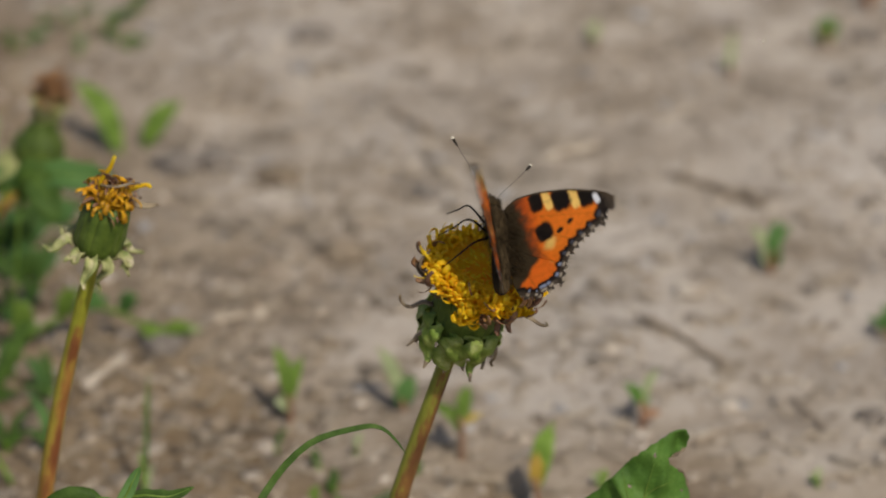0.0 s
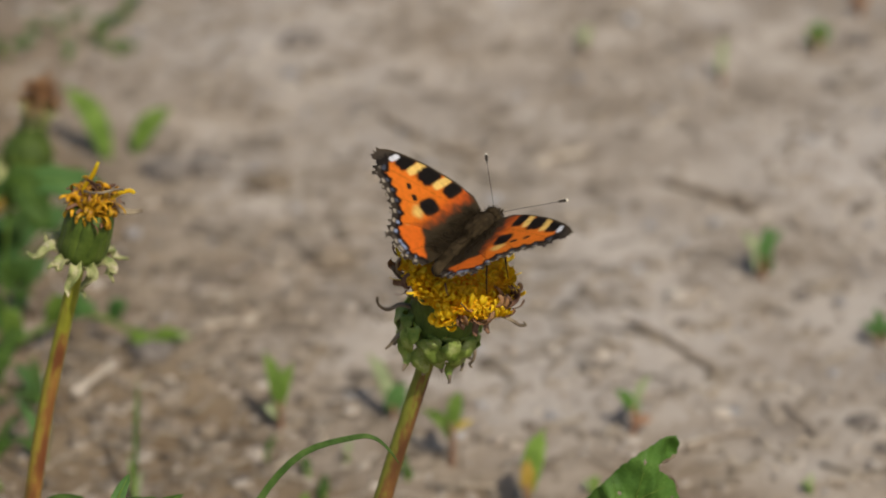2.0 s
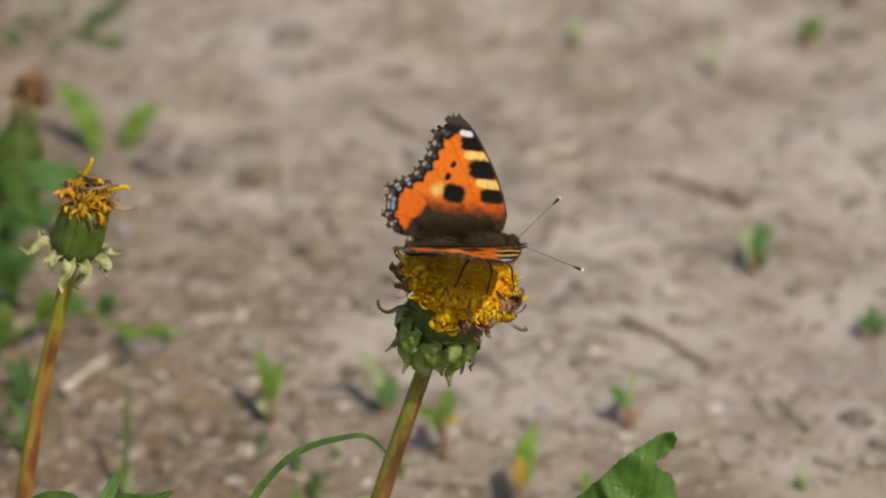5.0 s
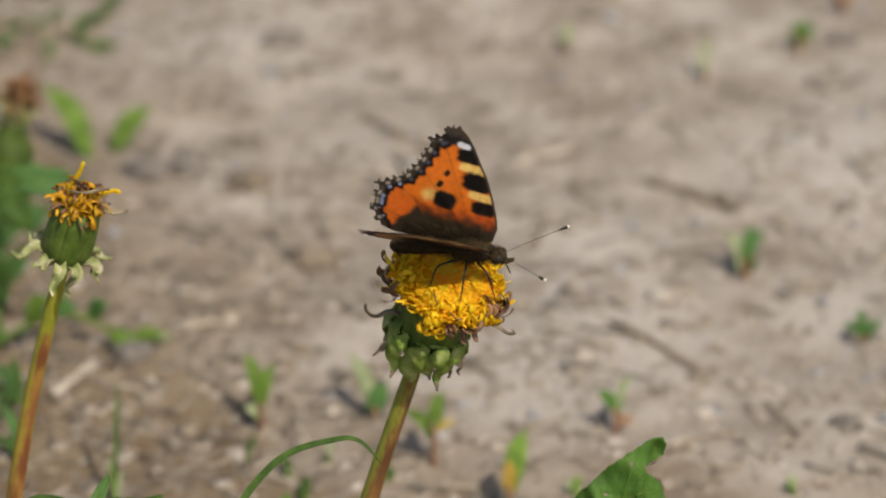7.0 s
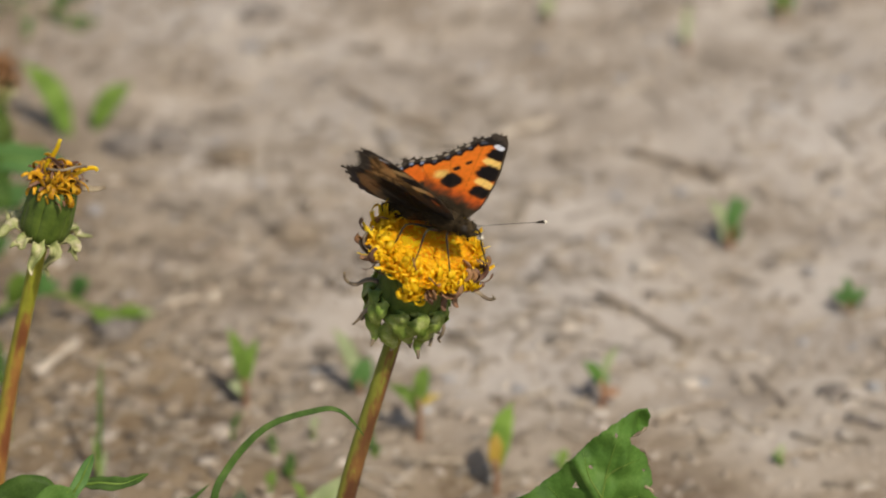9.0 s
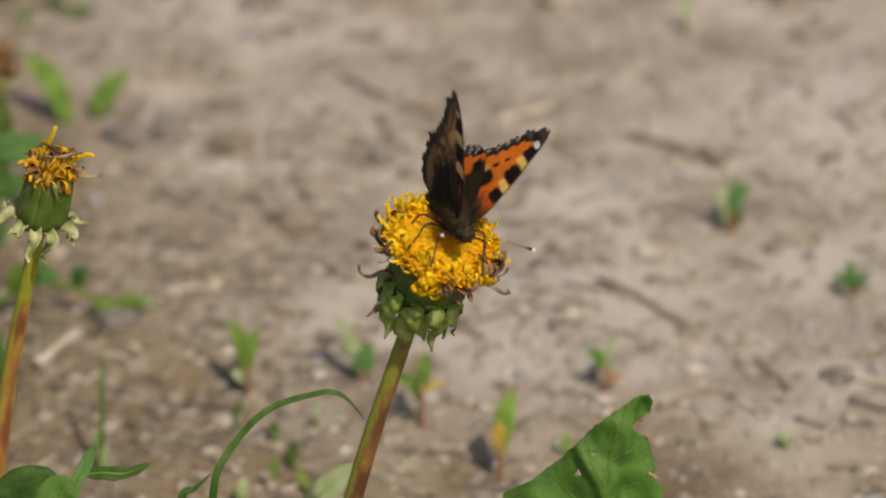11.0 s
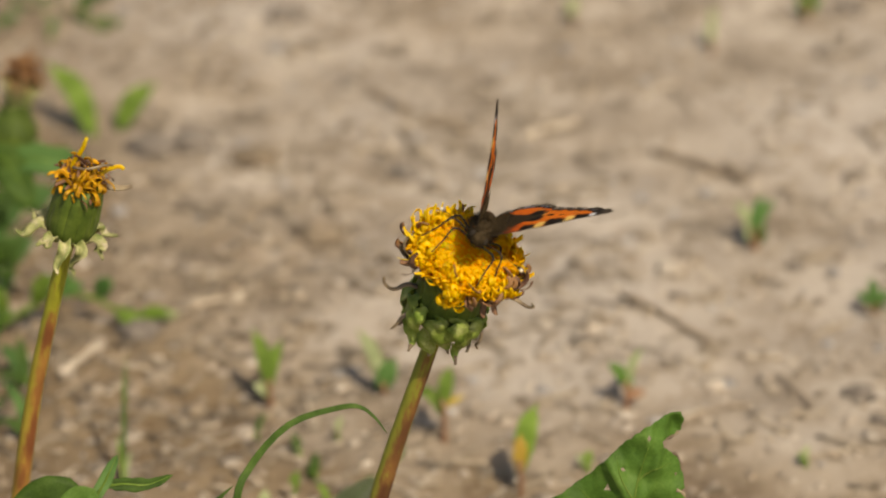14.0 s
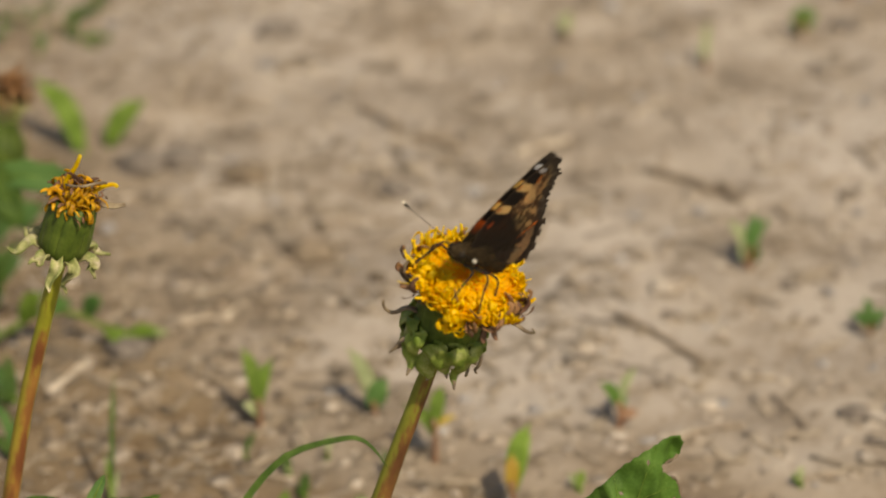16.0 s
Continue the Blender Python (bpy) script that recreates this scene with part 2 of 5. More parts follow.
def crust(m):
    """Paler dried crust in wide patches, and short dark cracks between its crumbs."""
    nt = m.node_tree
    n, link = nt.nodes, nt.links.new
    p = n["Principled BSDF"]
    old = p.inputs["Base Color"].links[0].from_socket
    co = n.new("ShaderNodeTexCoord")

    def noise_range(scale, detail, lo, hi, distort=0.0):
        tex = n.new("ShaderNodeTexNoise")
        tex.inputs["Scale"].default_value, tex.inputs["Detail"].default_value = scale, detail
        tex.inputs["Distortion"].default_value = distort
        link(co.outputs["Object"], tex.inputs["Vector"])
        mr = n.new("ShaderNodeMapRange")
        mr.inputs[1].default_value, mr.inputs[2].default_value = lo, hi
        link(tex.outputs["Fac"], mr.inputs[0])
        return mr.outputs[0]

    pale = n.new("ShaderNodeMix")
    pale.data_type = "RGBA"
    # a wide patch of pale crust beyond the flower, with a ragged edge
    rag = n.new("ShaderNodeTexNoise")
    rag.inputs["Scale"].default_value, rag.inputs["Detail"].default_value = 34.0, 6.0
    link(co.outputs["Object"], rag.inputs["Vector"])
    away = n.new("ShaderNodeVectorMath")
    away.operation = "DISTANCE"
    link(co.outputs["Object"], away.inputs[0])
    away.inputs[1].default_value = (0.030, 0.165, 0)
    ragged = n.new("ShaderNodeMath")
    ragged.operation = "MULTIPLY_ADD"
    link(rag.outputs["Fac"], ragged.inputs[0])
    ragged.inputs[1].default_value = 0.12
    link(away.outputs["Value"], ragged.inputs[2])
    patch = n.new("ShaderNodeMapRange")
    patch.inputs[1].default_value, patch.inputs[2].default_value = 0.065, 0.13
    patch.inputs[3].default_value, patch.inputs[4].default_value = 0.9, 0.0
    link(ragged.outputs[0], patch.inputs[0])
    most = n.new("ShaderNodeMath")
    most.operation = "MAXIMUM"
    link(noise_range(13.0, 6.0, 0.46, 0.66, 0.6), most.inputs[0])
    link(patch.outputs[0], most.inputs[1])
    link(most.outputs[0], pale.inputs[0])
    link(old, pale.inputs[6])
    pale.inputs[7].default_value = (0.405, 0.364, 0.319, 1)
    damp = n.new("ShaderNodeMix")
    damp.data_type, damp.blend_type = "RGBA", "MULTIPLY"
    wet = n.new("ShaderNodeMath")
    wet.operation = "MULTIPLY_ADD"
    wet.inputs[1].default_value = -0.9
    link(patch.outputs[0], wet.inputs[0])
    link(noise_range(10.0, 5.0, 0.52, 0.68, 0.4), wet.inputs[2])
    wet.use_clamp = True
    link(wet.outputs[0], damp.inputs[0])
    link(pale.outputs[2], damp.inputs[6])
    damp.inputs[7].default_value = (0.80, 0.74, 0.66, 1)
    cell = n.new("ShaderNodeTexVoronoi")
    cell.feature = "DISTANCE_TO_EDGE"
    cell.inputs["Scale"].default_value = 75.0
    warp = n.new("ShaderNodeMix")
    warp.data_type, warp.blend_type = "RGBA", "LINEAR_LIGHT"
    warp.inputs[0].default_value = 0.02
    wobble = n.new("ShaderNodeTexNoise")
    wobble.inputs["Scale"].default_value, wobble.inputs["Detail"].default_value = 120.0, 4.0
    link(co.outputs["Object"], wobble.inputs["Vector"])
    link(co.outputs["Object"], warp.inputs[6])
    link(wobble.outputs["Color"], warp.inputs[7])
    link(warp.outputs[2], cell.inputs["Vector"])
    edge = n.new("ShaderNodeMapRange")
    edge.inputs[1].default_value, edge.inputs[2].default_value = 0.02, 0.11
    edge.inputs[3].default_value, edge.inputs[4].default_value = 1.0, 0.0
    link(cell.outputs["Distance"], edge.inputs[0])
    some = n.new("ShaderNodeMath")
    some.operation = "MULTIPLY"
    link(edge.outputs[0], some.inputs[0])
    link(noise_range(30.0, 3.0, 0.5, 0.62), some.inputs[1])
    crack = n.new("ShaderNodeMix")
    crack.data_type, crack.blend_type = "RGBA", "MULTIPLY"
    link(some.outputs[0], crack.inputs[0])
    link(damp.outputs[2], crack.inputs[6])
    crack.inputs[7].default_value = (0.62, 0.56, 0.48, 1)
    link(crack.outputs[2], p.inputs["Base Color"])


crust(M_SOIL)
stain(M_SOIL)


def finish(name, bm, mat, smooth=True):
    bmesh.ops.recalc_face_normals(bm, faces=bm.faces)
    me = bpy.data.meshes.new(name)
    bm.to_mesh(me)
    bm.free()
    me.materials.append(mat)
    if smooth:
        me.shade_smooth()
    return me


def part(name, bm, mat, parent, label="", smooth=True):
    """Link a bmesh as one mesh object under a thing or a part."""
    ob = new(name, finish(name, bm, mat, smooth))
    ob.parent = parent
    return tagged(ob, label)


def shared(name, me, parent, m):
    """One more object on a mesh that exists, under a thing."""
    ob = new(name, me)
    ob.parent = parent
    ob.matrix_basis = m
    return ob


def thing(name, place, label, category, group="", kind=""):
    ob = new(name)
    ob.empty_display_size = 0.01
    ob.location = place
    return tagged(ob, label, category, group, kind)


def mesh_thing(name, bm, mat, label, category, group="", kind="", smooth=True):
    return tagged(new(name, finish(name, bm, mat, smooth)), label, category, group, kind)


def curve(points, n):
    """A smooth way through points (Catmull-Rom), n steps."""
    pts = [Vector(p) for p in points]
    pts = [pts[0] * 2 - pts[1]] + pts + [pts[-1] * 2 - pts[-2]]
    out = []
    spans = len(pts) - 3
    for i in range(n + 1):
        f = i / n * spans
        k = min(int(f), spans - 1)
        u = f - k
        a, b, c, d = pts[k:k + 4]
        out.append(0.5 * (2 * b + (c - a) * u + (2 * a - 5 * b + 4 * c - d) * u * u + (3 * b - a - 3 * c + d) * u ** 3))
    return out


def sweep(bm, points, size, sides=6, normal=(0, 0, 1), tint=None):
    """A closed tube along points; size(u) gives its half width and half thickness; tint(u, angle) colours it."""
    rings = []
    layer = bm.verts.layers.float_color.get("tint") if tint else None
    n = len(points)
    normal = Vector(normal)
    for i, p in enumerate(points):
        tan = (points[min(i + 1, n - 1)] - points[max(i - 1, 0)]).normalized()
        side = tan.cross(normal)
        if side.length < 1e-4:
            side = tan.orthogonal()
        side.normalize()
        up = side.cross(tan).normalized()
        normal = up
        w, h = size(i / (n - 1))
        ring = []
        for k in range(sides):
            a = 2 * math.pi * k / sides
            v = bm.verts.new(p + side * math.cos(a) * w + up * math.sin(a) * h)
            if layer:
                v[layer] = (*tint(i / (n - 1), a), 1)
            ring.append(v)
        rings.append(ring)
    for a, b in zip(rings, rings[1:]):
        for k in range(sides):
            bm.faces.new((a[k], a[(k + 1) % sides], b[(k + 1) % sides], b[k]))
    bm.faces.new(rings[0][::-1])
    bm.faces.new(rings[-1])
    return rings


def blade(bm, points, width, face, fold=0.25, across=5, thick=0.12, lobes=0.0, seed=0, wave=0.0):
    """A leaf blade along points. width(u): half width; face: the way that its upper side looks; fold: how far the halves rise."""
    rnd = random.Random(seed)
    n = len(points)
    face = Vector(face).normalized()
    tops, unders = [], []
    jag = [[1 + lobes * rnd.uniform(-1, 1) for _ in range(2)] for _ in range(n)]
    for i, p in enumerate(points):
        tan = (points[min(i + 1, n - 1)] - points[max(i - 1, 0)]).normalized()
        side = tan.cross(face).normalized()
        up = side.cross(tan).normalized()
        w = max(width(i / (n - 1)), 0.02 * MM)
        t, b = [], []
        for k in range(across):
            s = 2 * k / (across - 1) - 1
            j = jag[i][0 if s < 0 else 1] if abs(s) > 0.9 else 1
            q = p + side * s * w * j + up * (abs(s) * fold * w + wave * w * math.sin(i * 1.3 + s * 2 + seed))
            t.append(bm.verts.new(q + up * thick * MM * 0.5))
            b.append(bm.verts.new(q - up * thick * MM * 0.5))
        tops.append(t)
        unders.append(b)
    for i in range(n - 1):
        for k in range(across - 1):
            bm.faces.new((tops[i][k], tops[i][k + 1], tops[i + 1][k + 1], tops[i + 1][k]))
            bm.faces.new((unders[i][k], unders[i + 1][k], unders[i + 1][k + 1], unders[i][k + 1]))
        for k in (0, across - 1):
            bm.faces.new((tops[i][k], tops[i + 1][k], unders[i + 1][k], unders[i][k]))
    for i in (0, n - 1):
        for k in range(across - 1):
            bm.faces.new((tops[i][k], tops[i][k + 1], unders[i][k + 1], unders[i][k]))


def blob(bm, centre, radii, seed, rough=0.25, level=1, turn=None):
    """An uneven lump."""
    r = bmesh.ops.create_icosphere(bm, subdivisions=level, radius=1.0)
    off = Vector((seed * 3.7, seed * 1.3, seed * 2.1))
    for v in r["verts"]:
        d = v.co.normalized()
        k = 1 + rough * noise.noise(d * 1.7 + off) * 1.6
        q = Vector((d.x * radii[0], d.y * radii[1], d.z * radii[2])) * k
        if turn:
            q = turn @ q
        v.co = Vector(centre) + q


def lathe(bm, rings, axis, origin, sides=28, ruffle=0.0, seed=0):
    """Rings of (height, radius) about an axis."""
    z = Vector(axis).normalized()
    x = z.orthogonal().normalized()
    y = z.cross(x)
    rows = []
    for h, r in rings:
        row = []
        for k in range(sides):
            a = 2 * math.pi * k / sides
            rr = r * (1 + ruffle * noise.noise(Vector((math.cos(a) * 2, math.sin(a) * 2, h * 300 + seed))))
            row.append(bm.verts.new(Vector(origin) + z * h + (x * math.cos(a) + y * math.sin(a)) * rr))
        rows.append(row)
    for a, b in zip(rows, rows[1:]):
        for k in range(sides):
            bm.faces.new((a[k], a[(k + 1) % sides], b[(k + 1) % sides], b[k]))
    bm.faces.new(rows[0][::-1])
    bm.faces.new(rows[-1])


def frame_of(axis, toward=(0, -1, 0)):
    """Axes about a stalk's direction: out (towards the given side), along, up."""
    up = Vector(axis).normalized()
    out = Vector(toward) - up * Vector(toward).dot(up)
    out.normalize()
    return out, up.cross(out), up


# ---------------------------------------------------------------- ground
def relief(x, y):
    near = math.exp(-max(0.0, math.hypot(x, y - 0.2) - 0.5) / 0.6)
    p = Vector((x, y, 0.0))
    h = 2.4 * noise.noise(p * 22) + 0.7 * noise.noise(p * 60 + Vector((3, 1, 0))) + 0.4 * noise.noise(p * 150) + 0.5 * noise.noise(p * 330)
    return MM * (h * near + (1 - near) * 12 * noise.noise(p * 2.2))


def spread(lo, hi, step, far):
    out = list(np.arange(lo, hi, step))
    s, a = step, lo
    while a > -far:
        s *= 1.5
        a -= s
        out.insert(0, a)
    s, b = step, out[-1]
    while b < far:
        s *= 1.5
        b += s
        out.append(b)
    return out


def ground():
    xs, ys = spread(-0.16, 0.17, 0.0022, 300), spread(0.02, 0.46, 0.0026, 300)
    verts = [(x, y, relief(x, y)) for y in ys for x in xs]
    w = len(xs)
    faces = [(j * w + i, j * w + i + 1, j * w + w + i + 1, j * w + w + i) for j in range(len(ys) - 1) for i in range(w - 1)]
    me = bpy.data.meshes.new("ground")
    me.from_pydata(verts, [], faces)
    me.materials.append(M_SOIL)
    me.shade_smooth()
    tagged(new("ground", me), "dry bare sandy grey-brown soil, crumbly and uneven", "soil", kind="structure")


def scatter(name, mat, count, size, flat, label, category, seed, rough=0.3, level=1, lo=(-0.15, 0.06), hi=(0.16, 0.40), centre=None, slabs=0):
    """Crumbs or pebbles strewn on the ground; slabs: how many larger flat ones lie among them."""
    rnd = random.Random(seed)
    unit = bmesh.new()
    bmesh.ops.create_icosphere(unit, subdivisions=level, radius=1.0)
    base = [v.co.normalized() for v in unit.verts]
    tri = [[v.index for v in f.verts] for f in unit.faces]
    unit.free()
    verts, faces = [], []
    for i in range(count + slabs):
        x, y = rnd.uniform(lo[0], hi[0]), rnd.uniform(lo[1], hi[1])
        if centre:
            x, y = rnd.gauss(centre[0], centre[2]), max(0.06, rnd.gauss(centre[1], centre[2]))
        s = size[0] + (size[1] - size[0]) * rnd.random() ** 3
        if i >= count:
            s = rnd.uniform(1.3, 3.2) * MM
        a = rnd.uniform(0, math.pi)
        sx, sy, sz = s * rnd.uniform(0.7, 1.5), s * rnd.uniform(0.6, 1.1), s * rnd.uniform(*flat) * (0.5 if i >= count else 1.0)
        c = Vector((x, y, relief(x, y) + sz * 0.35))
        off = Vector((rnd.uniform(0, 50), rnd.uniform(0, 50), 0))
        k0 = len(verts)
        for d in base:
            k = 1 + rough * 1.6 * noise.noise(d * 1.6 + off)
            px, py, pz = d.x * sx * k, d.y * sy * k, d.z * sz * k
            verts.append((c.x + px * math.cos(a) - py * math.sin(a), c.y + px * math.sin(a) + py * math.cos(a), c.z + pz))
        faces += [[k0 + t for t in f] for f in tri]
    me = bpy.data.meshes.new(name)
    me.from_pydata(verts, [], faces)
    me.materials.append(mat)
    me.shade_smooth()
    tagged(new(name, me), label, category, kind="stuff")


def litter():
    rnd = random.Random(5)
    bm = bmesh.new()
    for i in range(1450):
        x, y = rnd.uniform(-0.15, 0.15), rnd.uniform(0.07, 0.4)
        if i >= 1100:
            x, y = rnd.uniform(-0.11, 0.03), rnd.uniform(0.08, 0.26)
        elif rnd.random() < 0.15 + 1.2 * max(0, x + 0.03) + 1.0 * max(0, y - 0.2):
            continue
        a, l = rnd.gauss(0.25, 0.6), rnd.uniform(3, 13) * MM
        d = Vector((math.cos(a), math.sin(a), 0)) * l * 0.5
        c = Vector((x, y, 0))
        pts = []
        for u in (-1, -0.3, 0.4, 1):
            q = c + d * u + Vector((-d.y, d.x, 0)) * rnd.uniform(-0.1, 0.1)
            pts.append(Vector((q.x, q.y, relief(q.x, q.y) + 0.6 * MM)))
        w = rnd.uniform(0.25, 0.8) * MM
        sweep(bm, pts, lambda u: (w, w * 0.5), 5)
    mesh_thing("plant_litter", bm, M_LITTER, "dry bleached bits of stalk lying on the soil", "plant litter", kind="stuff")


def stick(name, a, b, width, mat, label, bow=0.0, lift=1.0):
    bm = bmesh.new()
    a, b = Vector((*a, 0)), Vector((*b, 0))
    side = Vector((-(b - a).y, (b - a).x, 0))
    pts = []
    for i in range(9):
        u = i / 8
        q = a.lerp(b, u) + side * (bow * math.sin(u * math.pi) + 0.4 * bow * noise.noise(Vector((u * 5, a.x * 99, 0))))
        pts.append(Vector((q.x, q.y, (relief(q.x, q.y) if bow else max(relief(a.x, a.y), relief(b.x, b.y)) * 0.5) + lift * MM)))
    sweep(bm, pts, lambda u: (width * MM * (0.75 + 0.3 * math.sin(u * 9)), width * MM * 0.6), 7)
    return mesh_thing(name, bm, mat, label, name.split("_")[-1])


# ---------------------------------------------------------------- weeds
def weed(name, place, leaves, label, group="seedlings on the soil", stalk=M_REDSTEM, stalk_mm=6.0):
    """A small plant. leaves: (root height mm, sideways mm, away mm, rise mm, half width mm, material, face)."""
    x, y = place
    z = relief(x, y)
    ob = thing(name, (x, y, z - 0.5 * MM), label, "weed", group)
    bm = bmesh.new()
    sweep(bm, curve([(0, 0, -2 * MM), (0.3 * MM, 0, stalk_mm * 0.5 * MM), (0, 0, stalk_mm * MM)], 6), lambda u: (0.7 * MM * (1.1 - 0.4 * u),) * 2, 7)
    part("stalk", bm, stalk, ob)
    for i, (root, sx, sy, rise, w, mat, face) in enumerate(leaves):
        bm = bmesh.new()
        a = Vector((0, 0, root))
        e = Vector((sx, sy + rise * 0.42, root + rise * 0.72))
        mid = a.lerp(e, 0.5) + Vector((sx * -0.12, 0, rise * 0.12))
        pts = [p * MM for p in curve([a, mid, e], 10)]
        blade(bm, pts, lambda u: w * MM * (0.12 + 0.88 * math.sin(min(1, u * 1.08 + 0.02) * math.pi) ** 0.7), face, 0.3, seed=i + int(x * 9000), lobes=0.05)
        part("leaf", bm, mat, ob)
    return ob


CAM_SIDE = (0.1, -0.75, 0.65)


def weeds():
    f = CAM_SIDE
    G, P, Y = M_GREEN, M_PALELEAF, M_YELLEAF
    weed("seedling", (0.0750, 0.1950), [(4, 2, 1, 11, 1.5, M_DEEP, f), (3, -4.5, 1, 10, 1.3, P, f), (4, 5, 2, 9, 1.2, M_DEEP, f), (2, -2.5, -1, 5, 1.6, P, f), (2, 3, -2, 5, 1.8, M_GRASS, f), (1, -1, -2, 3, 1.4, M_REDSTEM, f)],
         "small dark green seedling with a paler leaf on bare soil")
    weed("seedling", (0.0944, 0.3060), [(2, 2, 1, 7, 2.6, M_DEEP, f), (2, -2, 0, 6, 1.8, G, f), (2, 4, 1, 5, 1.8, G, f)], "small dark green seedling beside a dark clod")
    weed("seedling", (0.0700, 0.2900), [(2, 1, 1, 12, 0.9, P, f), (1, -1, 0, 7, 0.7, G, f)], "thin faded seedling on bare soil", stalk_mm=4)
    weed("seedling", (0.0370, 0.3060), [(2, -1.5, 1, 6, 1.0, P, f), (2, 1, 1, 7, 0.9, P, f)], "thin pale seedling on bare soil", stalk_mm=3)
    weed("seedling", (0.1064, 0.3240), [(2, 1, 0, 7, 1.6, M_RUST, f), (2, -2, 0, 6, 1.4, M_REDSTEM, f)], "small reddish withered seedling on bare soil")
    weed("seedling", (0.0429, 0.1263), [(6, -4.0, 0, 6, 1.3, M_LEAF, f), (5, 1.5, 1, 4, 1.3, M_DEEP, f), (3, 4.5, -1, 2, 1.5, M_REDSTEM, f), (6, 4, 3, 8, 1.0, P, f)],
         "small green seedling with a reddish stalk", stalk_mm=7)
    weed("seedling", (-0.0345, 0.1290), [(6, -3.4, 1, 15, 1.6, G, f), (6, 3.0, 1, 12, 1.4, G, f), (5, 0.5, 2, 8, 1.2, G, f), (4, -3.5, -1, 4, 1.2, P, f)], "bright green two-leaved seedling with a reddish stalk", stalk_mm=8)
    weed("seedling", (-0.0098, 0.1322), [(2, 3, 0, 8, 2.2, M_DEEP, f), (2, -5.5, 2, 15, 1.6, P, f), (3, -2, 2, 10, 1.1, P, f), (2, -1, -1, 5, 1.4, M_DEEP, f)], "faded green seedling in the shade of a stem", stalk_mm=4)
    weed("seedling", (0.0032, 0.1140), [(9, 1.8, 1, 10, 1.7, G, f), (8, -6.5, 0, 7, 1.4, G, f), (9, 5.0, 1, 2.5, 0.8, Y, f), (7, -2, 0, 4, 1.2, M_DEEP, f)], "green seedling with a yellowing leaf and brown stalk", stalk_mm=11)
    weed("seedling", (0.0192, 0.0930), [(6, 3.8, 1, 17, 2.3, G, f), (6, 0.2, -1.5, 11, 1.5, Y, f)], "upright green seedling with one yellowing leaf", stalk_mm=9)
    weed("seedling", (0.1000, 0.1650), [(2, -1, 0, 8, 1.2, M_DEEP, f), (2, 4.5, 1, 4, 1.2, M_DEEP, f), (2, -4.5, 0, 4, 1.2, M_DEEP, f), (1, 2, -2, 3, 1.3, M_GRASS, f), (1, -3, -1, 2, 1.2, M_TWIG, f)], "small dark green seedling on bare soil", stalk_mm=3)
    weed("seedling", (-0.1110, 0.2250), [(1, 5, 1, 26, 2.8, P, f), (1, -3, 1, 20, 2.4, G, f), (1, 8, 1, 14, 2.2, M_DEEP, f)], "tall pale green weed behind the withered heads", "low weeds", stalk_mm=3, stalk=M_GREEN)
    weed("seedling", (-0.1060, 0.1950), [(1, -5, 1, 18, 2.4, M_DEEP, f), (1, 4, 1, 12, 2.2, G, f)], "green weed behind the withered heads", "low weeds", stalk_mm=3, stalk=M_GREEN)
    weed("seedling", (-0.0783, 0.2500), [(1, -11, 2, 20, 2.9, G, f)], "single long upright green leaf", stalk_mm=2, stalk=M_GREEN)
    weed("seedling", (-0.0724, 0.2529), [(1, 9, 2, 12, 2.6, G, f)], "single short upright light green leaf", stalk_mm=2, stalk=M_GREEN)
    weed("seedling", (-0.0646, 0.0960), [(0, 0.5, 3, 33, 0.5, M_GRASS, f), (0, -1.5, 1, 14, 0.5, G, f), (0, 1.6, 1, 10, 0.5, P, f)], "thin upright green grass tuft", stalk_mm=2, stalk=M_GREEN)
    weed("seedling", (0.0335, 0.1010), [(1, 1, 0, 5, 1.1, G, f), (1, -2, 0, 4, 1.0, P, f)], "tiny green sprout on bare soil", stalk_mm=2, stalk=M_GREEN)
    weed("seedling", (0.0800, 0.1010), [(1, 0.6, 0, 5, 0.8, P, f), (1, -1.5, 0, 3, 0.8, G, f)], "tiny pale sprout on bare soil", stalk_mm=2, stalk=M_GREEN)
    weed("seedling", (-0.0350, 0.0850), [(1, 0.8, 0, 7, 1.3, P, f), (1, -1.8, 0, 4, 0.9, G, f)], "tiny pale green sprout on bare soil", stalk_mm=2, stalk=M_GREEN)
    rnd = random.Random(8)
    for i in range(16):
        x, y = rnd.uniform(-0.112, -0.085), rnd.uniform(0.10, 0.20)
        weed("seedling", (x, y), [(1, rnd.uniform(-8, 8), 1, rnd.uniform(8, 18), rnd.uniform(0.8, 1.6), rnd.choice((M_DEEP, M_GRASS, M_GRASS)), f), (1, rnd.uniform(-9, 9), 1, rnd.uniform(5, 14), 1.2, M_GRASS, f), (1, rnd.uniform(-9, 9), -1, rnd.uniform(4, 9), 1.2, M_GRASS, f)],
             "green weed with several narrow leaves", "low weeds", stalk_mm=3, stalk=M_GREEN)
    for i in range(18):
        x, y = rnd.uniform(-0.120, -0.076), rnd.uniform(0.300, 0.340)
        weed("seedling", (x, y), [(1, rnd.uniform(-9, 9), 1, rnd.uniform(2, 5), 1.3, rnd.choice((M_GRASS, M_GRASS, M_DEEP)), f), (1, rnd.uniform(-9, 9), 1, rnd.uniform(1, 5), 1.0, rnd.choice((M_GRASS, M_TWIG)), f), (1, rnd.uniform(-6, 6), -1, rnd.uniform(1, 3), 1.0, M_TWIG, f)],
             "low green weed at the edge of the bare soil", "low weeds", stalk_mm=2, stalk=M_GREEN)
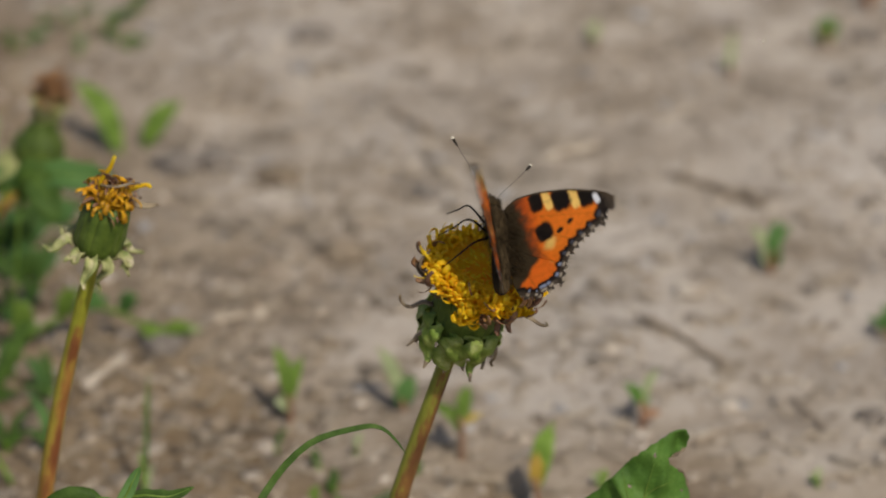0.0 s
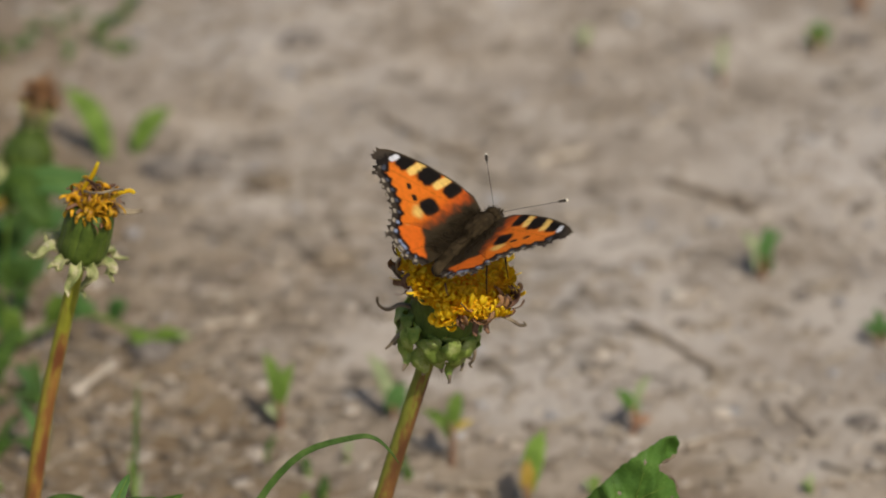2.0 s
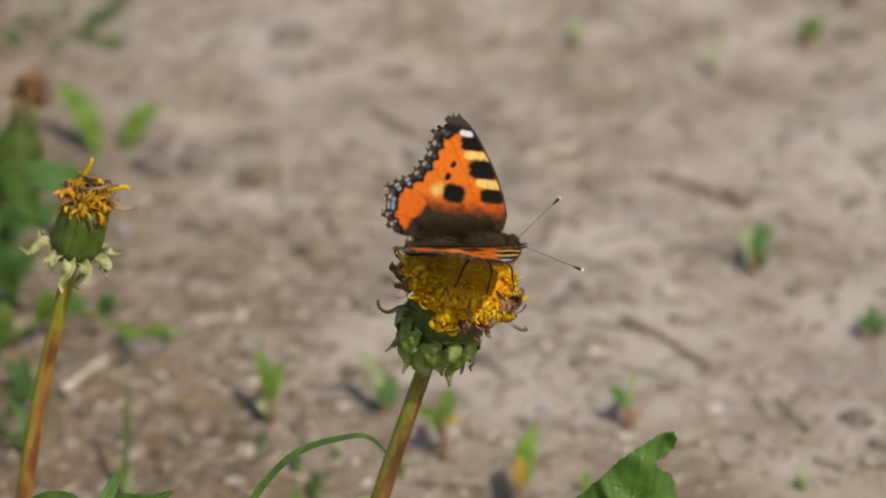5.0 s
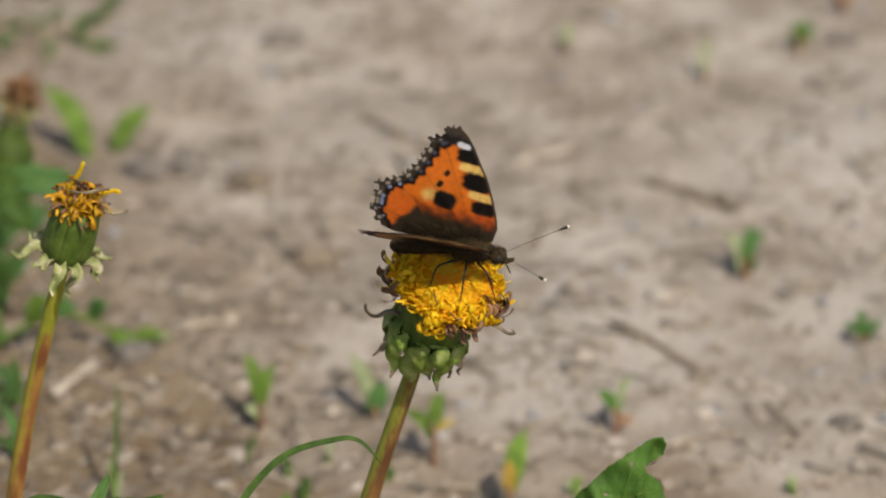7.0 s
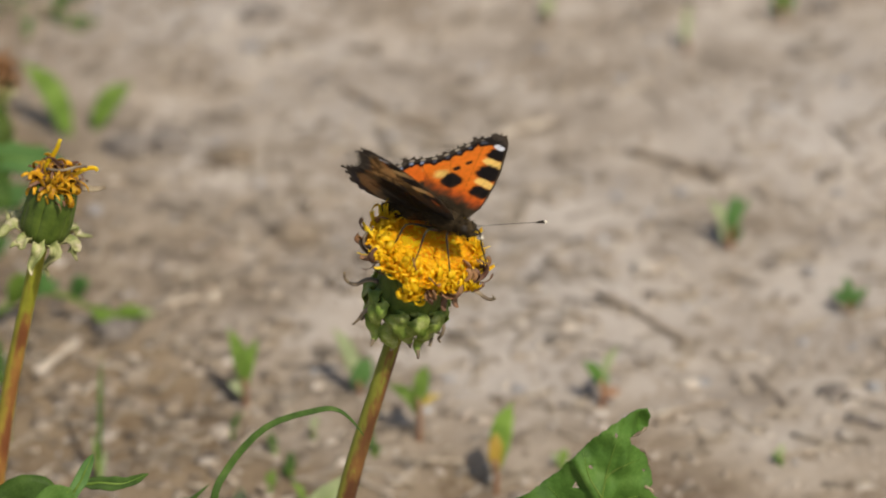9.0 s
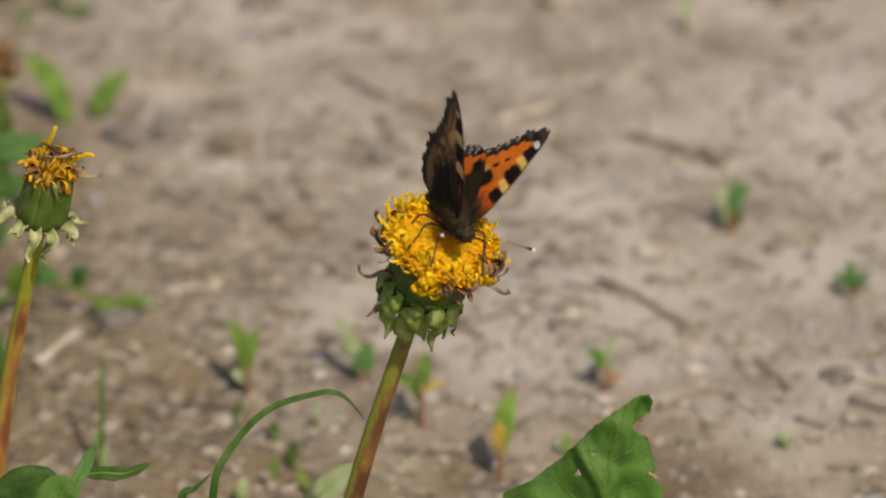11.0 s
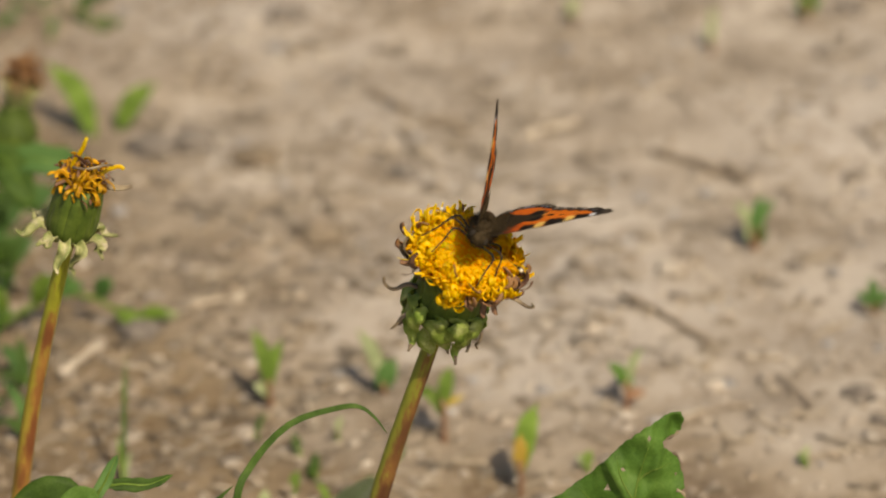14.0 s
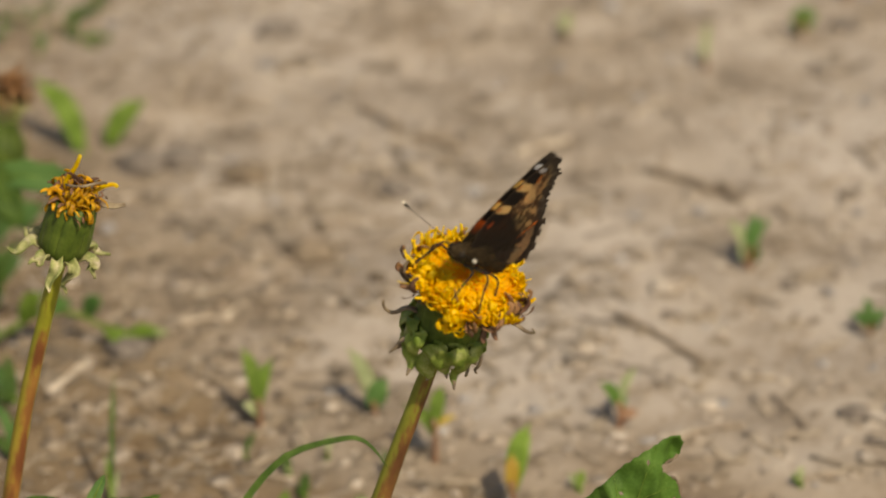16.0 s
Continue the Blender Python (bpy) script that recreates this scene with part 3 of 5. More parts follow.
    # broad dark leaves, added partly to fill in the shade behind the withered heads
    for x, y in ((-0.1000, 0.2050), (-0.0930, 0.2140), (-0.1050, 0.2280), (-0.0965, 0.1900)):
        weed("seedling", (x, y), [(1, -9, 0, 5, 3.0, M_GRASS, f), (1, 8, 1, 6, 3.2, M_DEEP, f), (1, 2, -1, 8, 2.8, M_GRASS, f), (1, -3, 1, 10, 2.6, M_DEEP, f)], "low broad-leaved weed, dark green partly in place of shade", "low weeds", stalk_mm=2, stalk=M_GREEN)
    for i in range(8):
        x, y = rnd.uniform(-0.058, -0.006), rnd.uniform(0.082, 0.118)
        weed("seedling", (x, y), [(1, rnd.uniform(-4, 4), 1, rnd.uniform(3, 6), rnd.uniform(0.7, 1.3), rnd.choice((P, M_GRASS, G)), f), (1, rnd.uniform(-6, 6), -1, rnd.uniform(1, 4), 1.0, rnd.choice((M_GRASS, M_TWIG, P)), f)],
             "tiny faded green sprout among crumbs of humus", stalk_mm=2, stalk=M_GREEN)
    # a creeping weed behind the withered dandelion
    ob = thing("creeping_weed", (-0.0972, 0.1590, 0.0), "creeping green weed with narrow leaves on the soil", "weed")
    bm = bmesh.new()
    way = curve([(0, 0, 2), (8, 2, 6), (15, 4, 9), (23, 4, 8), (29, 3, 5), (36, 4, 3)], 24)
    sweep(bm, [p * MM for p in way], lambda u: (0.8 * MM * (1.1 - 0.6 * u),) * 2, 7)
    part("runner", bm, M_GREEN, ob)
    for i, (k, dx, dz, w, m) in enumerate([(3, -7, 5, 2.4, M_DEEP), (6, 5, 8, 2.2, M_GREEN), (9, 7, 3, 2.0, M_DEEP), (12, -4, 6, 1.8, M_DEEP), (15, 4, 5, 2.2, M_DEEP),
                                         (18, 7, -3, 1.8, M_GREEN), (22, 7, 1, 1.6, M_GREEN), (24, 6, 1, 1.3, M_PALELEAF), (2, -3, 9, 2.6, M_GREEN)]):
        bm = bmesh.new()
        a = way[k]
        pts = [p * MM for p in curve([a, a + Vector((dx * 0.5, -0.5, dz * 0.7)), a + Vector((dx, -1, dz))], 8)]
        blade(bm, pts, lambda u: w * MM * (0.15 + 0.85 * math.sin(u * math.pi)), CAM_SIDE, 0.25, seed=i)
        part("leaf", bm, m, ob)


def big_leaf(name, points, half, mat, label, face=CAM_SIDE, lobes=0.18, fold=0.2, seed=1, rib=True, category="leaf", wave=0.06):
    """A long dandelion leaf on a stalk that stands on the soil."""
    foot = Vector(points[0]) * MM
    ob = thing(name, foot, label, category)
    way = [p * MM - foot for p in curve(points, 26)]
    bm = bmesh.new()
    blade(bm, way, lambda u: half * MM * (0.03 + 0.97 * max(0, math.sin(max(0, u - 0.45) / 0.55 * math.pi)) ** 0.6) , face, fold, across=9, thick=0.25, lobes=lobes, seed=seed, wave=wave)
    part("blade", bm, mat, ob)
    if rib:
        bm = bmesh.new()
        up = Vector(face).normalized() * 0.35 * MM
        sweep(bm, [p + up * 0.3 for p in way], lambda u: (0.9 * MM * (1.05 - u), 0.5 * MM * (1.05 - u)), 6)
        part("midrib", bm, M_GREEN, ob, "lighter green midrib")
    return ob


def grass(name, points, half, label, mat=None):
    foot = Vector(points[0]) * MM
    ob = thing(name, foot, label, "grass")
    bm = bmesh.new()
    blade(bm, [p * MM - foot for p in curve(points, 30)], lambda u: half * MM * (1.05 - u ** 2.2), (0.3, -0.6, 0.75), 0.35, across=5, thick=0.2)
    part("blade", bm, mat or M_GRASS, ob)
    return ob


# ---------------------------------------------------------------- torn leaf by the flower
def torn_leaf():
    """The broad upright leaf with a folded tip, holes and a tattered edge."""
    foot = Vector((0.0330, -0.0190, 0.0))
    ob = thing("dandelion_leaf", foot, "broad green dandelion leaf with torn edge and folded tip", "leaf")
    # its outline in mm: across, and height
    rim_line = [(46.2, 82.4), (46.9, 81.0), (46.4, 79.1), (45.3, 78.2), (42.4, 77.5), (42.7, 76.3), (44.5, 75.2), (45.6, 74.7), (46.6, 72.4), (46.9, 69.3), (46.2, 68.2), (48.4, 65.8), (48.2, 63.5), (45, 58), (44, 52),
                (37, 44), (34.2, 38), (32.8, 38), (29, 45), (22, 52), (19, 60), (18.2, 65.0), (20.2, 66.2), (23.4, 67.7), (28.9, 71.2), (31.7, 74.2), (33.9, 76.1), (37.3, 78.9), (41.7, 81.2), (44.0, 82.3)]
    out = Vector((0.05, -0.90, 0.42)).normalized()

    def lie(x, z):
        """The point of the crumpled blade over a place of its outline, from the foot."""
        crease = (x - 31.7) * 0.87 + (z - 74.2) * 0.48
        fold = (x - 39.6) * 0.96 - (z - 77.0) * 0.27
        w = 2.0 * smooth(-1.5, 0.3, crease) - 0.2 * abs(fold) - 0.9 * smooth(0.0, 0.9, fold) - 1.8 * smooth(0.0, 1.2, fold - 2.8) + 0.9 * math.sin(x * 0.55 + z * 0.3)
        w += 0.9 * noise.noise(Vector((x * 0.3, z * 0.3, 6))) + 0.3 * noise.noise(Vector((x * 1.1, z * 1.1, 2))) - 1.4 * smooth(-0.2, 1.4, (z - 78.2) + (x - 40.5) * 0.12)
        return Vector((x, -16.5 + 0.398 * (z - 58), z)) * MM + out * w * MM - foot

    ring = []
    for i, p in enumerate(rim_line):
        p, q = Vector(p), Vector(rim_line[(i + 1) % len(rim_line)])
        steps = max(2, int((q - p).length / 0.6))
        for k in range(steps):
            c = p.lerp(q, k / steps)
            ring.append(c + 0.35 * Vector((noise.noise(Vector((c.x, c.y, 1)) * 0.8), noise.noise(Vector((c.x, c.y, 5)) * 0.8))))
    grid = [Vector((17 + 0.65 * i + 0.32 * (k % 2), 38 + 0.6 * k)) for k in range(74) for i in range(50)]
    verts, _, tris, _, _, _ = geometry.delaunay_2d_cdt(ring + grid, [(i, (i + 1) % len(ring)) for i in range(len(ring))], [], 1, 1e-4)
    holes = [(32.4, 69.0, 0.5), (35.0, 72.4, 0.36), (40.0, 78.2, 0.36), (45.0, 71.5, 0.3)]
    bm = bmesh.new()
    tops = [bm.verts.new(lie(*v) + out * 0.1 * MM) for v in verts]
    unders = [bm.verts.new(lie(*v) - out * 0.1 * MM) for v in verts]
    sides = collections.Counter()
    for f in tris:
        c = (verts[f[0]] + verts[f[1]] + verts[f[2]]) / 3
        if any(math.hypot(c.x - x, c.y - z) < r for x, z, r in holes):
            continue
        bm.faces.new([tops[i] for i in f])
        bm.faces.new([unders[i] for i in f[::-1]])
        sides.update((min(i, j), max(i, j)) for i, j in zip(f, f[1:] + f[:1]))
    for (i, j), count in sides.items():
        if count == 1:
            bm.faces.new((tops[i], tops[j], unders[j], unders[i]))
    part("blade", bm, M_LEAF, ob)
    for i, (way, w) in enumerate([([(46.0, 78.7), (45.0, 78.1), (43.2, 77.7)], 0.4), ([(44.6, 75.1), (45.6, 74.6), (46.3, 73.0), (46.5, 71.8)], 0.4), ([(45.4, 68.6), (46.3, 68.2), (47.2, 67.2)], 0.5)]):
        bm = bmesh.new()
        sweep(bm, curve([lie(*q) for q in way], 9), lambda u: (w * MM * (0.65 + 0.25 * math.sin(u * 11)), 0.25 * MM), 6, out)
        part("withered_edge", bm, M_BROWNBRACT, ob, "brown withered leaf edge")
    bm = bmesh.new()
    sweep(bm, [lie(33.5, 38 - 0.1) .lerp(Vector((0, 0, 0)), u / 8) for u in range(9)], lambda u: (1.2 * MM, 0.9 * MM), 7, out)
    part("stalk", bm, M_GREEN, ob)
    for way, w in [([(33.6, 39), (34.2, 50), (35.6, 60), (37.4, 69), (39.6, 76.5)], 0.5), ([(35.8, 61), (31, 65), (27, 69.0)], 0.22), ([(37.0, 67), (34.6, 71), (33.8, 75)], 0.2), ([(36.2, 63), (41, 66), (45, 67)], 0.22),
                   ([(37.8, 70.5), (41, 72.5), (44.6, 73.4)], 0.2), ([(35.0, 56), (28, 59), (21, 63.5)], 0.22)]:
        bm = bmesh.new()
        sweep(bm, [lie(p.x, p.z) + out * 0.1 * MM for p in curve([(q[0], 0, q[1]) for q in way], 16)], lambda u: (w * MM * (1.1 - u), 0.15 * MM), 5, out)
        part("midrib" if w > 0.3 else "vein", bm, M_GREEN, ob, "light green midrib" if w > 0.3 else "")
    return ob


# ---------------------------------------------------------------- dandelions
def stem_tint(seed, green, brown, dark, clean, blots):
    """Green with a reddish-brown side and darker blots (share of the length, angle, half length, strength);
    clean: from there upwards it is plain green."""
    def tint(u, a):
        c, d = math.cos(a), math.sin(a)
        streak = noise.noise(Vector((c * 1.6, d * 1.6, u * 9 + seed))) + 0.6 * noise.noise(Vector((c * 4, d * 4, u * 26 + seed))) + 0.5 * noise.noise(Vector((c * 8, d * 8, u * 80 + seed)))
        g = Vector(green[0]).lerp(Vector(green[1]), smooth(0.45, 0.95, u + 0.1 * streak))
        red = smooth(0.2, 0.8, math.cos(a - radians(68)) * 1.5 - 0.6 + 0.75 * streak - 1.8 * smooth(clean - 0.05, clean + 0.05, u)) * 0.85
        col = g.lerp(Vector(brown), red)
        for at_u, at_a, half, strength in blots:
            away = ((u - at_u) / half) ** 2 + ((a - radians(at_a) + math.pi) % (2 * math.pi) - math.pi) ** 2 / 0.9
            col = col.lerp(Vector(dark), strength * smooth(0.0, 0.7, math.exp(-away) + 0.35 * streak - 0.15))
        return col
    return tint


def dandelion_stem(ob, points, r0, r1, seed, tint):
    bm = bmesh.new()
    bm.verts.layers.float_color.new("tint")
    sweep(bm, curve(points, 150), lambda u: ((r0 + (r1 - r0) * u) * MM * (1 + 0.05 * noise.noise(Vector((u * 18, seed, 0))) + 0.02 * noise.noise(Vector((u * 60, seed, 0)))),) * 2, 24, (0, -1, 0), tint)
    part("stem", bm, M_STEM, ob, "hollow stem, green streaked with reddish brown")


def curl_mesh(name, mat, length, out, curl, width, seed):
    """A withered petal along +x that bends up and curls back."""
    rnd = random.Random(seed)
    pts, p, a = [], Vector((0, 0, 0)), radians(out)
    n = 12
    twist = rnd.uniform(-0.5, 0.5)
    for i in range(n + 1):
        pts.append(p.copy())
        u = i / n
        a += radians(curl) / n * (0.3 + 1.4 * u)
        p += Vector((math.cos(a), math.sin(twist * u * 4 + seed) * 0.45, math.sin(a))) * (length / n) * MM
    bm = bmesh.new()
    sweep(bm, pts, lambda u: (width * MM * (0.6 + 0.5 * math.sin(u * 3.0)), width * MM * (0.17 + 0.1 * math.sin(u * 2 + seed))), 6, (0, 0, 1))
    return finish(name, bm, mat)


def flower():
    """The open fading dandelion on which the butterfly sits. Its foot is the origin of its parts."""
    foot = Vector((-0.0200, 0.0, 0.0))
    ob = thing("dandelion_flower", foot, "fading open yellow dandelion on a long reddish stem", "dandelion", "dandelions")
    joint = Vector((-0.0005, 0.0, 0.0981)) - foot
    axis = Vector((0.29, -0.14, 0.94)).normalized()
    dandelion_stem(ob, [Vector((0, 0, -0.003)), Vector((0.0035, 0.0005, 0.03)), Vector((0.0095, 0, 0.062)), joint + axis * 0.002], 2.45, 1.5, 3,
                   stem_tint(3, ((0.29, 0.27, 0.045), (0.24, 0.26, 0.035)), (0.23, 0.085, 0.037), (0.09, 0.034, 0.02), 0.97, [(0.66, 60, 0.04, 0.8), (0.78, 70, 0.05, 0.6), (0.90, 40, 0.04, 0.5), (0.55, 45, 0.03, 0.6)]))
    rnd = random.Random(11)
    out, side, up = frame_of(axis)

    def at(angle, r, h):
        """Place by angle (0: towards the camera, 90: to the right), radius and height in mm over the joint."""
        a = radians(angle)
        return joint + (out * math.cos(a) + side * math.sin(a)) * r * MM + up * h * MM

    bm = bmesh.new()
    lathe(bm, [(-0.8 * MM, 1.5 * MM), (0.4 * MM, 2.8 * MM), (2 * MM, 4.6 * MM), (5 * MM, 5.8 * MM), (9 * MM, 6.2 * MM), (13 * MM, 6.6 * MM), (16.2 * MM, 8.2 * MM)], up, joint, 36, 0.08)
    part("involucre", bm, M_CUP, ob, "dark green cup under the petals")
    # upright inner bracts round the cup
    for i in range(14):
        a = i * 360 / 14 + rnd.uniform(-5, 5)
        bm = bmesh.new()
        pts = curve([at(a, 4.2, 2), at(a, 6.2, 6), at(a, 6.7, 11.5), at(a + rnd.uniform(-3, 3), 8.6 + rnd.uniform(0, 0.8), 16.0)], 9)
        face = (at(a, 10, 8) - at(a, 0, 8))
        blade(bm, pts, lambda u: MM * 1.6 * (0.7 + 0.5 * math.sin(u * 2.6)), face, -0.2, thick=0.5, seed=i)
        part("bract", bm, M_CUP, ob)
    # outer bracts bent down over the cup
    for i in range(12):
        a = i * 30 + rnd.uniform(-6, 6) - 12
        l = rnd.uniform(-1.2, 1.2)
        fat = rnd.uniform(0.8, 1.15)
        puff = rnd.uniform(-0.8, 0.3)
        pts = curve([at(a, 5.8, 6.0), at(a, 7.0 + puff * 0.3, 7.6 + l * 0.3), at(a + 2, 8.3 + puff * 0.7, 6.9 + l * 0.4), at(a + rnd.uniform(-4, 4), 8.4 + puff, 4.6 + l * 0.6), at(a + rnd.uniform(-6, 6), 7.4 + puff, 2.2 + l),
                     at(a + rnd.uniform(-8, 8), 6.8, 0.4 + l), at(a + rnd.uniform(-12, 12), 6.8 + rnd.uniform(-0.8, 2.0), -1.0 + l)], 22)
        bm = bmesh.new()
        face = at(a, 10, 9) - at(a, 0, 4)
        blade(bm, pts, lambda u: MM * 2.1 * fat * (0.45 + 0.62 * math.sin(0.15 + u * 2.5)) * (1 if u < 0.62 else max(0.08, (1.03 - u) / 0.41)), face, -0.34, across=9, thick=0.3, seed=i, wave=0.12, lobes=0.12)
        leafy = part("bract", bm, M_BRACT, ob, "pale green bract bent downwards")
        bm = bmesh.new()
        sweep(bm, [pts[-3], pts[-2], pts[-1], pts[-1] + (pts[-1] - pts[-3]) * 0.35], lambda u: (0.5 * MM * (1.05 - 0.8 * u), 0.3 * MM), 6, face)
        part("bract_tip", bm, M_BROWNBRACT, leafy, "dry brown tip")
    # thin brown curled bracts that stand off
    for a, h, pts in ((-80, 9.0, [(6.5, 0, 0), (8.8, 0, 0.2), (10.6, 2, -1.0), (12.2, 3, -0.7), (13.4, 3, 0.4), (13.9, 3, 1.8)]), (-64, 5, [(6, 0, 0), (8.2, 0, -1.6), (9.0, 0, -3.6), (9.8, 0, -4.8)]),
                      (66, 5.5, [(6, 0, 0), (8.2, 0, -1.0), (8.6, 0, -3.2), (8.2, 2, -4.6), (8.8, 3, -5.4)]), (-92, 13.6, [(8, 0, 0), (10.2, 0, 0.4), (11.6, 0, 1.4), (12.2, 0, 2.6)]), (78, 13, [(8, 0, 0), (11.5, 0, 0.2), (14, -2, 0.0), (15.2, -3, 0.8), (14.6, -4, 1.6)]),
                      (-88, 15, [(9, 0, 0), (11, 0, 0.8), (11.8, 0, 2.8), (11.0, 0, 5.0)])):
        bm = bmesh.new()
        sweep(bm, curve([at(a + q[1], q[0], h + q[2]) for q in pts], 16), lambda u: (MM * 0.75 * (1.08 - u), MM * 0.3), 6, up)
        part("curled_bract", bm, M_BROWNBRACT, ob, "thin dry brown bract curled outwards")
    # the floret cushion
    bm = bmesh.new()
    lathe(bm, [(14.2 * MM, 7.6 * MM), (15.7 * MM, 9.3 * MM), (17.2 * MM, 9.7 * MM), (18.8 * MM, 9.0 * MM), (20.0 * MM, 7.2 * MM), (20.4 * MM, 5.2 * MM), (20.3 * MM, 2.6 * MM), (20.2 * MM, 0.3 * MM)], up, joint, 48, 0.07)
    part("floret_cushion", bm, M_DISC, ob, "dense golden cushion of florets")
    fuzz = bmesh.new()
    for i in range(2300):
        r = 9.6 * math.sqrt(rnd.random())
        if r < 5.4 and rnd.random() < 0.85:
            continue
        a = rnd.uniform(0, 360)
        h = 20.3 - 0.16 * max(0, r - 5.0) ** 2
        l = rnd.uniform(0.08, 0.3) + 0.9 * rnd.random() * smooth(5.2, 7.4, r)
        lean = rnd.uniform(0.2, 0.9) + r * 0.06
        p0, p1 = at(a, r - 0.5, h - 0.5), at(a + rnd.uniform(-4, 4), r + lean * 0.5, h + l * 0.6)
        p2 = at(a + rnd.uniform(-8, 8), r + lean * rnd.uniform(0.6, 1.6), h + l * rnd.uniform(0.6, 1.0))
        w = rnd.uniform(0.2, 0.4) * (1 + 0.35 * smooth(4.0, 7.0, r)) * MM
        sweep(fuzz, [p0, p1, p2], lambda u: (w * (1.1 - 0.4 * u), w * 0.6), 5)
    tagged(part("floret_fuzz", fuzz, M_FLORET, ob, "fine upright golden florets"), kind="stuff")
    # withered petals round the edge
    shapes = [(5, 10, 200, 0.85), (5.5, 0, 300, 0.75), (4.5, 25, 230, 0.9), (5.5, -15, 300, 0.7), (4.5, 30, 190, 0.95), (4.2, -20, 280, 0.7), (5, -35, 240, 0.7), (5.5, 15, 120, 0.5), (6, 5, 60, 0.6), (6.5, 20, 260, 0.45), (4.5, 40, 320, 0.5), (7, -5, 200, 0.45)]
    kinds = [curl_mesh("petal", M_PETAL, l * 0.92, o, c * 0.88, w * 0.82, s) for s, (l, o, c, w) in enumerate(shapes)]
    dry = [curl_mesh("withered_petal", M_WITHER, l, o, c, w, 20 + s) for s, (l, o, c, w) in enumerate([(6.5, 10, 140, 0.6), (7, 20, 190, 0.5), (5.5, 0, 160, 0.7), (3.4, -40, 90, 0.6)])]
    rust = [curl_mesh("withered_petal", M_RUST, l, o, c, w, 30 + s) for s, (l, o, c, w) in enumerate([(6.5, 15, 190, 0.5), (5.5, 0, 230, 0.5)])]
    basis = Matrix((out, side, up)).transposed()

    def petal(a, r, h, me, name, tip=0, roll=0, turn=0):
        m = (basis @ Euler((radians(roll), radians(-tip), radians(a + turn))).to_matrix()).to_4x4()
        m.translation = at(a, r, h)
        shared(name, me, ob, m)

    ribbons = [curl_mesh("petal", M_PETAL, l, o, c, w, 40 + n) for n, (l, o, c, w) in enumerate([(3.6, 5, 70, 0.44), (4.0, 10, 100, 0.40), (3.4, 0, 130, 0.46), (4.4, 8, 45, 0.36), (3.8, 15, 160, 0.36), (3.0, -5, 110, 0.48), (3.6, 10, 200, 0.36)])]
    for i in range(300):
        a = rnd.uniform(-180, 180)
        ring = rnd.random() ** 0.7
        r = 6.5 + 2.9 * ring
        h = 20.2 - 0.16 * (r - 5.0) ** 2
        k = rnd.random()
        turn = rnd.gauss(0, 24)
        # petals stand up behind and at one side, hang in front and spread at the other side
        rise = -30 * max(0, math.cos(radians(a))) + 32 * max(0, -math.cos(radians(a))) + (16 if a < 0 else 2) * abs(math.sin(radians(a)))
        if k < 0.92:
            petal(a, r, h, rnd.choice(ribbons if rnd.random() < 0.8 else kinds), "petal", rise + rnd.uniform(-16, 22) - 12 * ring, rnd.uniform(-45, 45), turn)
        elif k < 0.96:
            petal(a, r, h, rnd.choice(rust), "withered_petal", rise + rnd.uniform(-20, 5) - 20 * ring, rnd.uniform(-60, 60), turn)
        else:
            petal(a, r, h - 0.6, rnd.choice(dry), "withered_petal", rise + rnd.uniform(-45, -5), rnd.uniform(-60, 60), turn)
    # a tuft of bright curls that hangs over the near edge, and long ones to the side
    for i in range(26):
        petal(rnd.uniform(-14, 8), rnd.uniform(8.2, 9.6), rnd.uniform(14.6, 17.0), rnd.choice(kinds[2:7]), "petal", rnd.uniform(-85, -15), rnd.uniform(-80, 80), rnd.gauss(0, 40))
    for i in range(16):
        petal(rnd.uniform(52, 105), rnd.uniform(8.4, 9.8), rnd.uniform(14.8, 17.2), rnd.choice([kinds[0], kinds[7], kinds[8], kinds[8], dry[0]]), "petal", rnd.uniform(-15, 25), rnd.uniform(-60, 60), rnd.gauss(0, 15))
    # a crown of upright petals along the far edge
    for i in range(46):
        petal(rnd.uniform(125, 300), rnd.uniform(6.6, 8.6), rnd.uniform(16.8, 18.6), rnd.choice(ribbons), "petal", rnd.uniform(0, 40), rnd.uniform(-60, 60), rnd.gauss(0, 50))
    # brown shrivelled ones under the rim
    for i in range(11):
        petal(rnd.choice((rnd.uniform(14, 100), rnd.uniform(20, 90), rnd.uniform(-95, -40))), rnd.uniform(8.6, 9.6), rnd.uniform(15.2, 17.0), rnd.choice(dry[2:] + rust[1:]), "withered_petal", rnd.uniform(-45, 5), rnd.uniform(-60, 60), rnd.gauss(0, 25))
    for a in (36, 52):
        petal(a, 8.8, 14.8, dry[3], "withered_petal", -35, 10)
    return ob


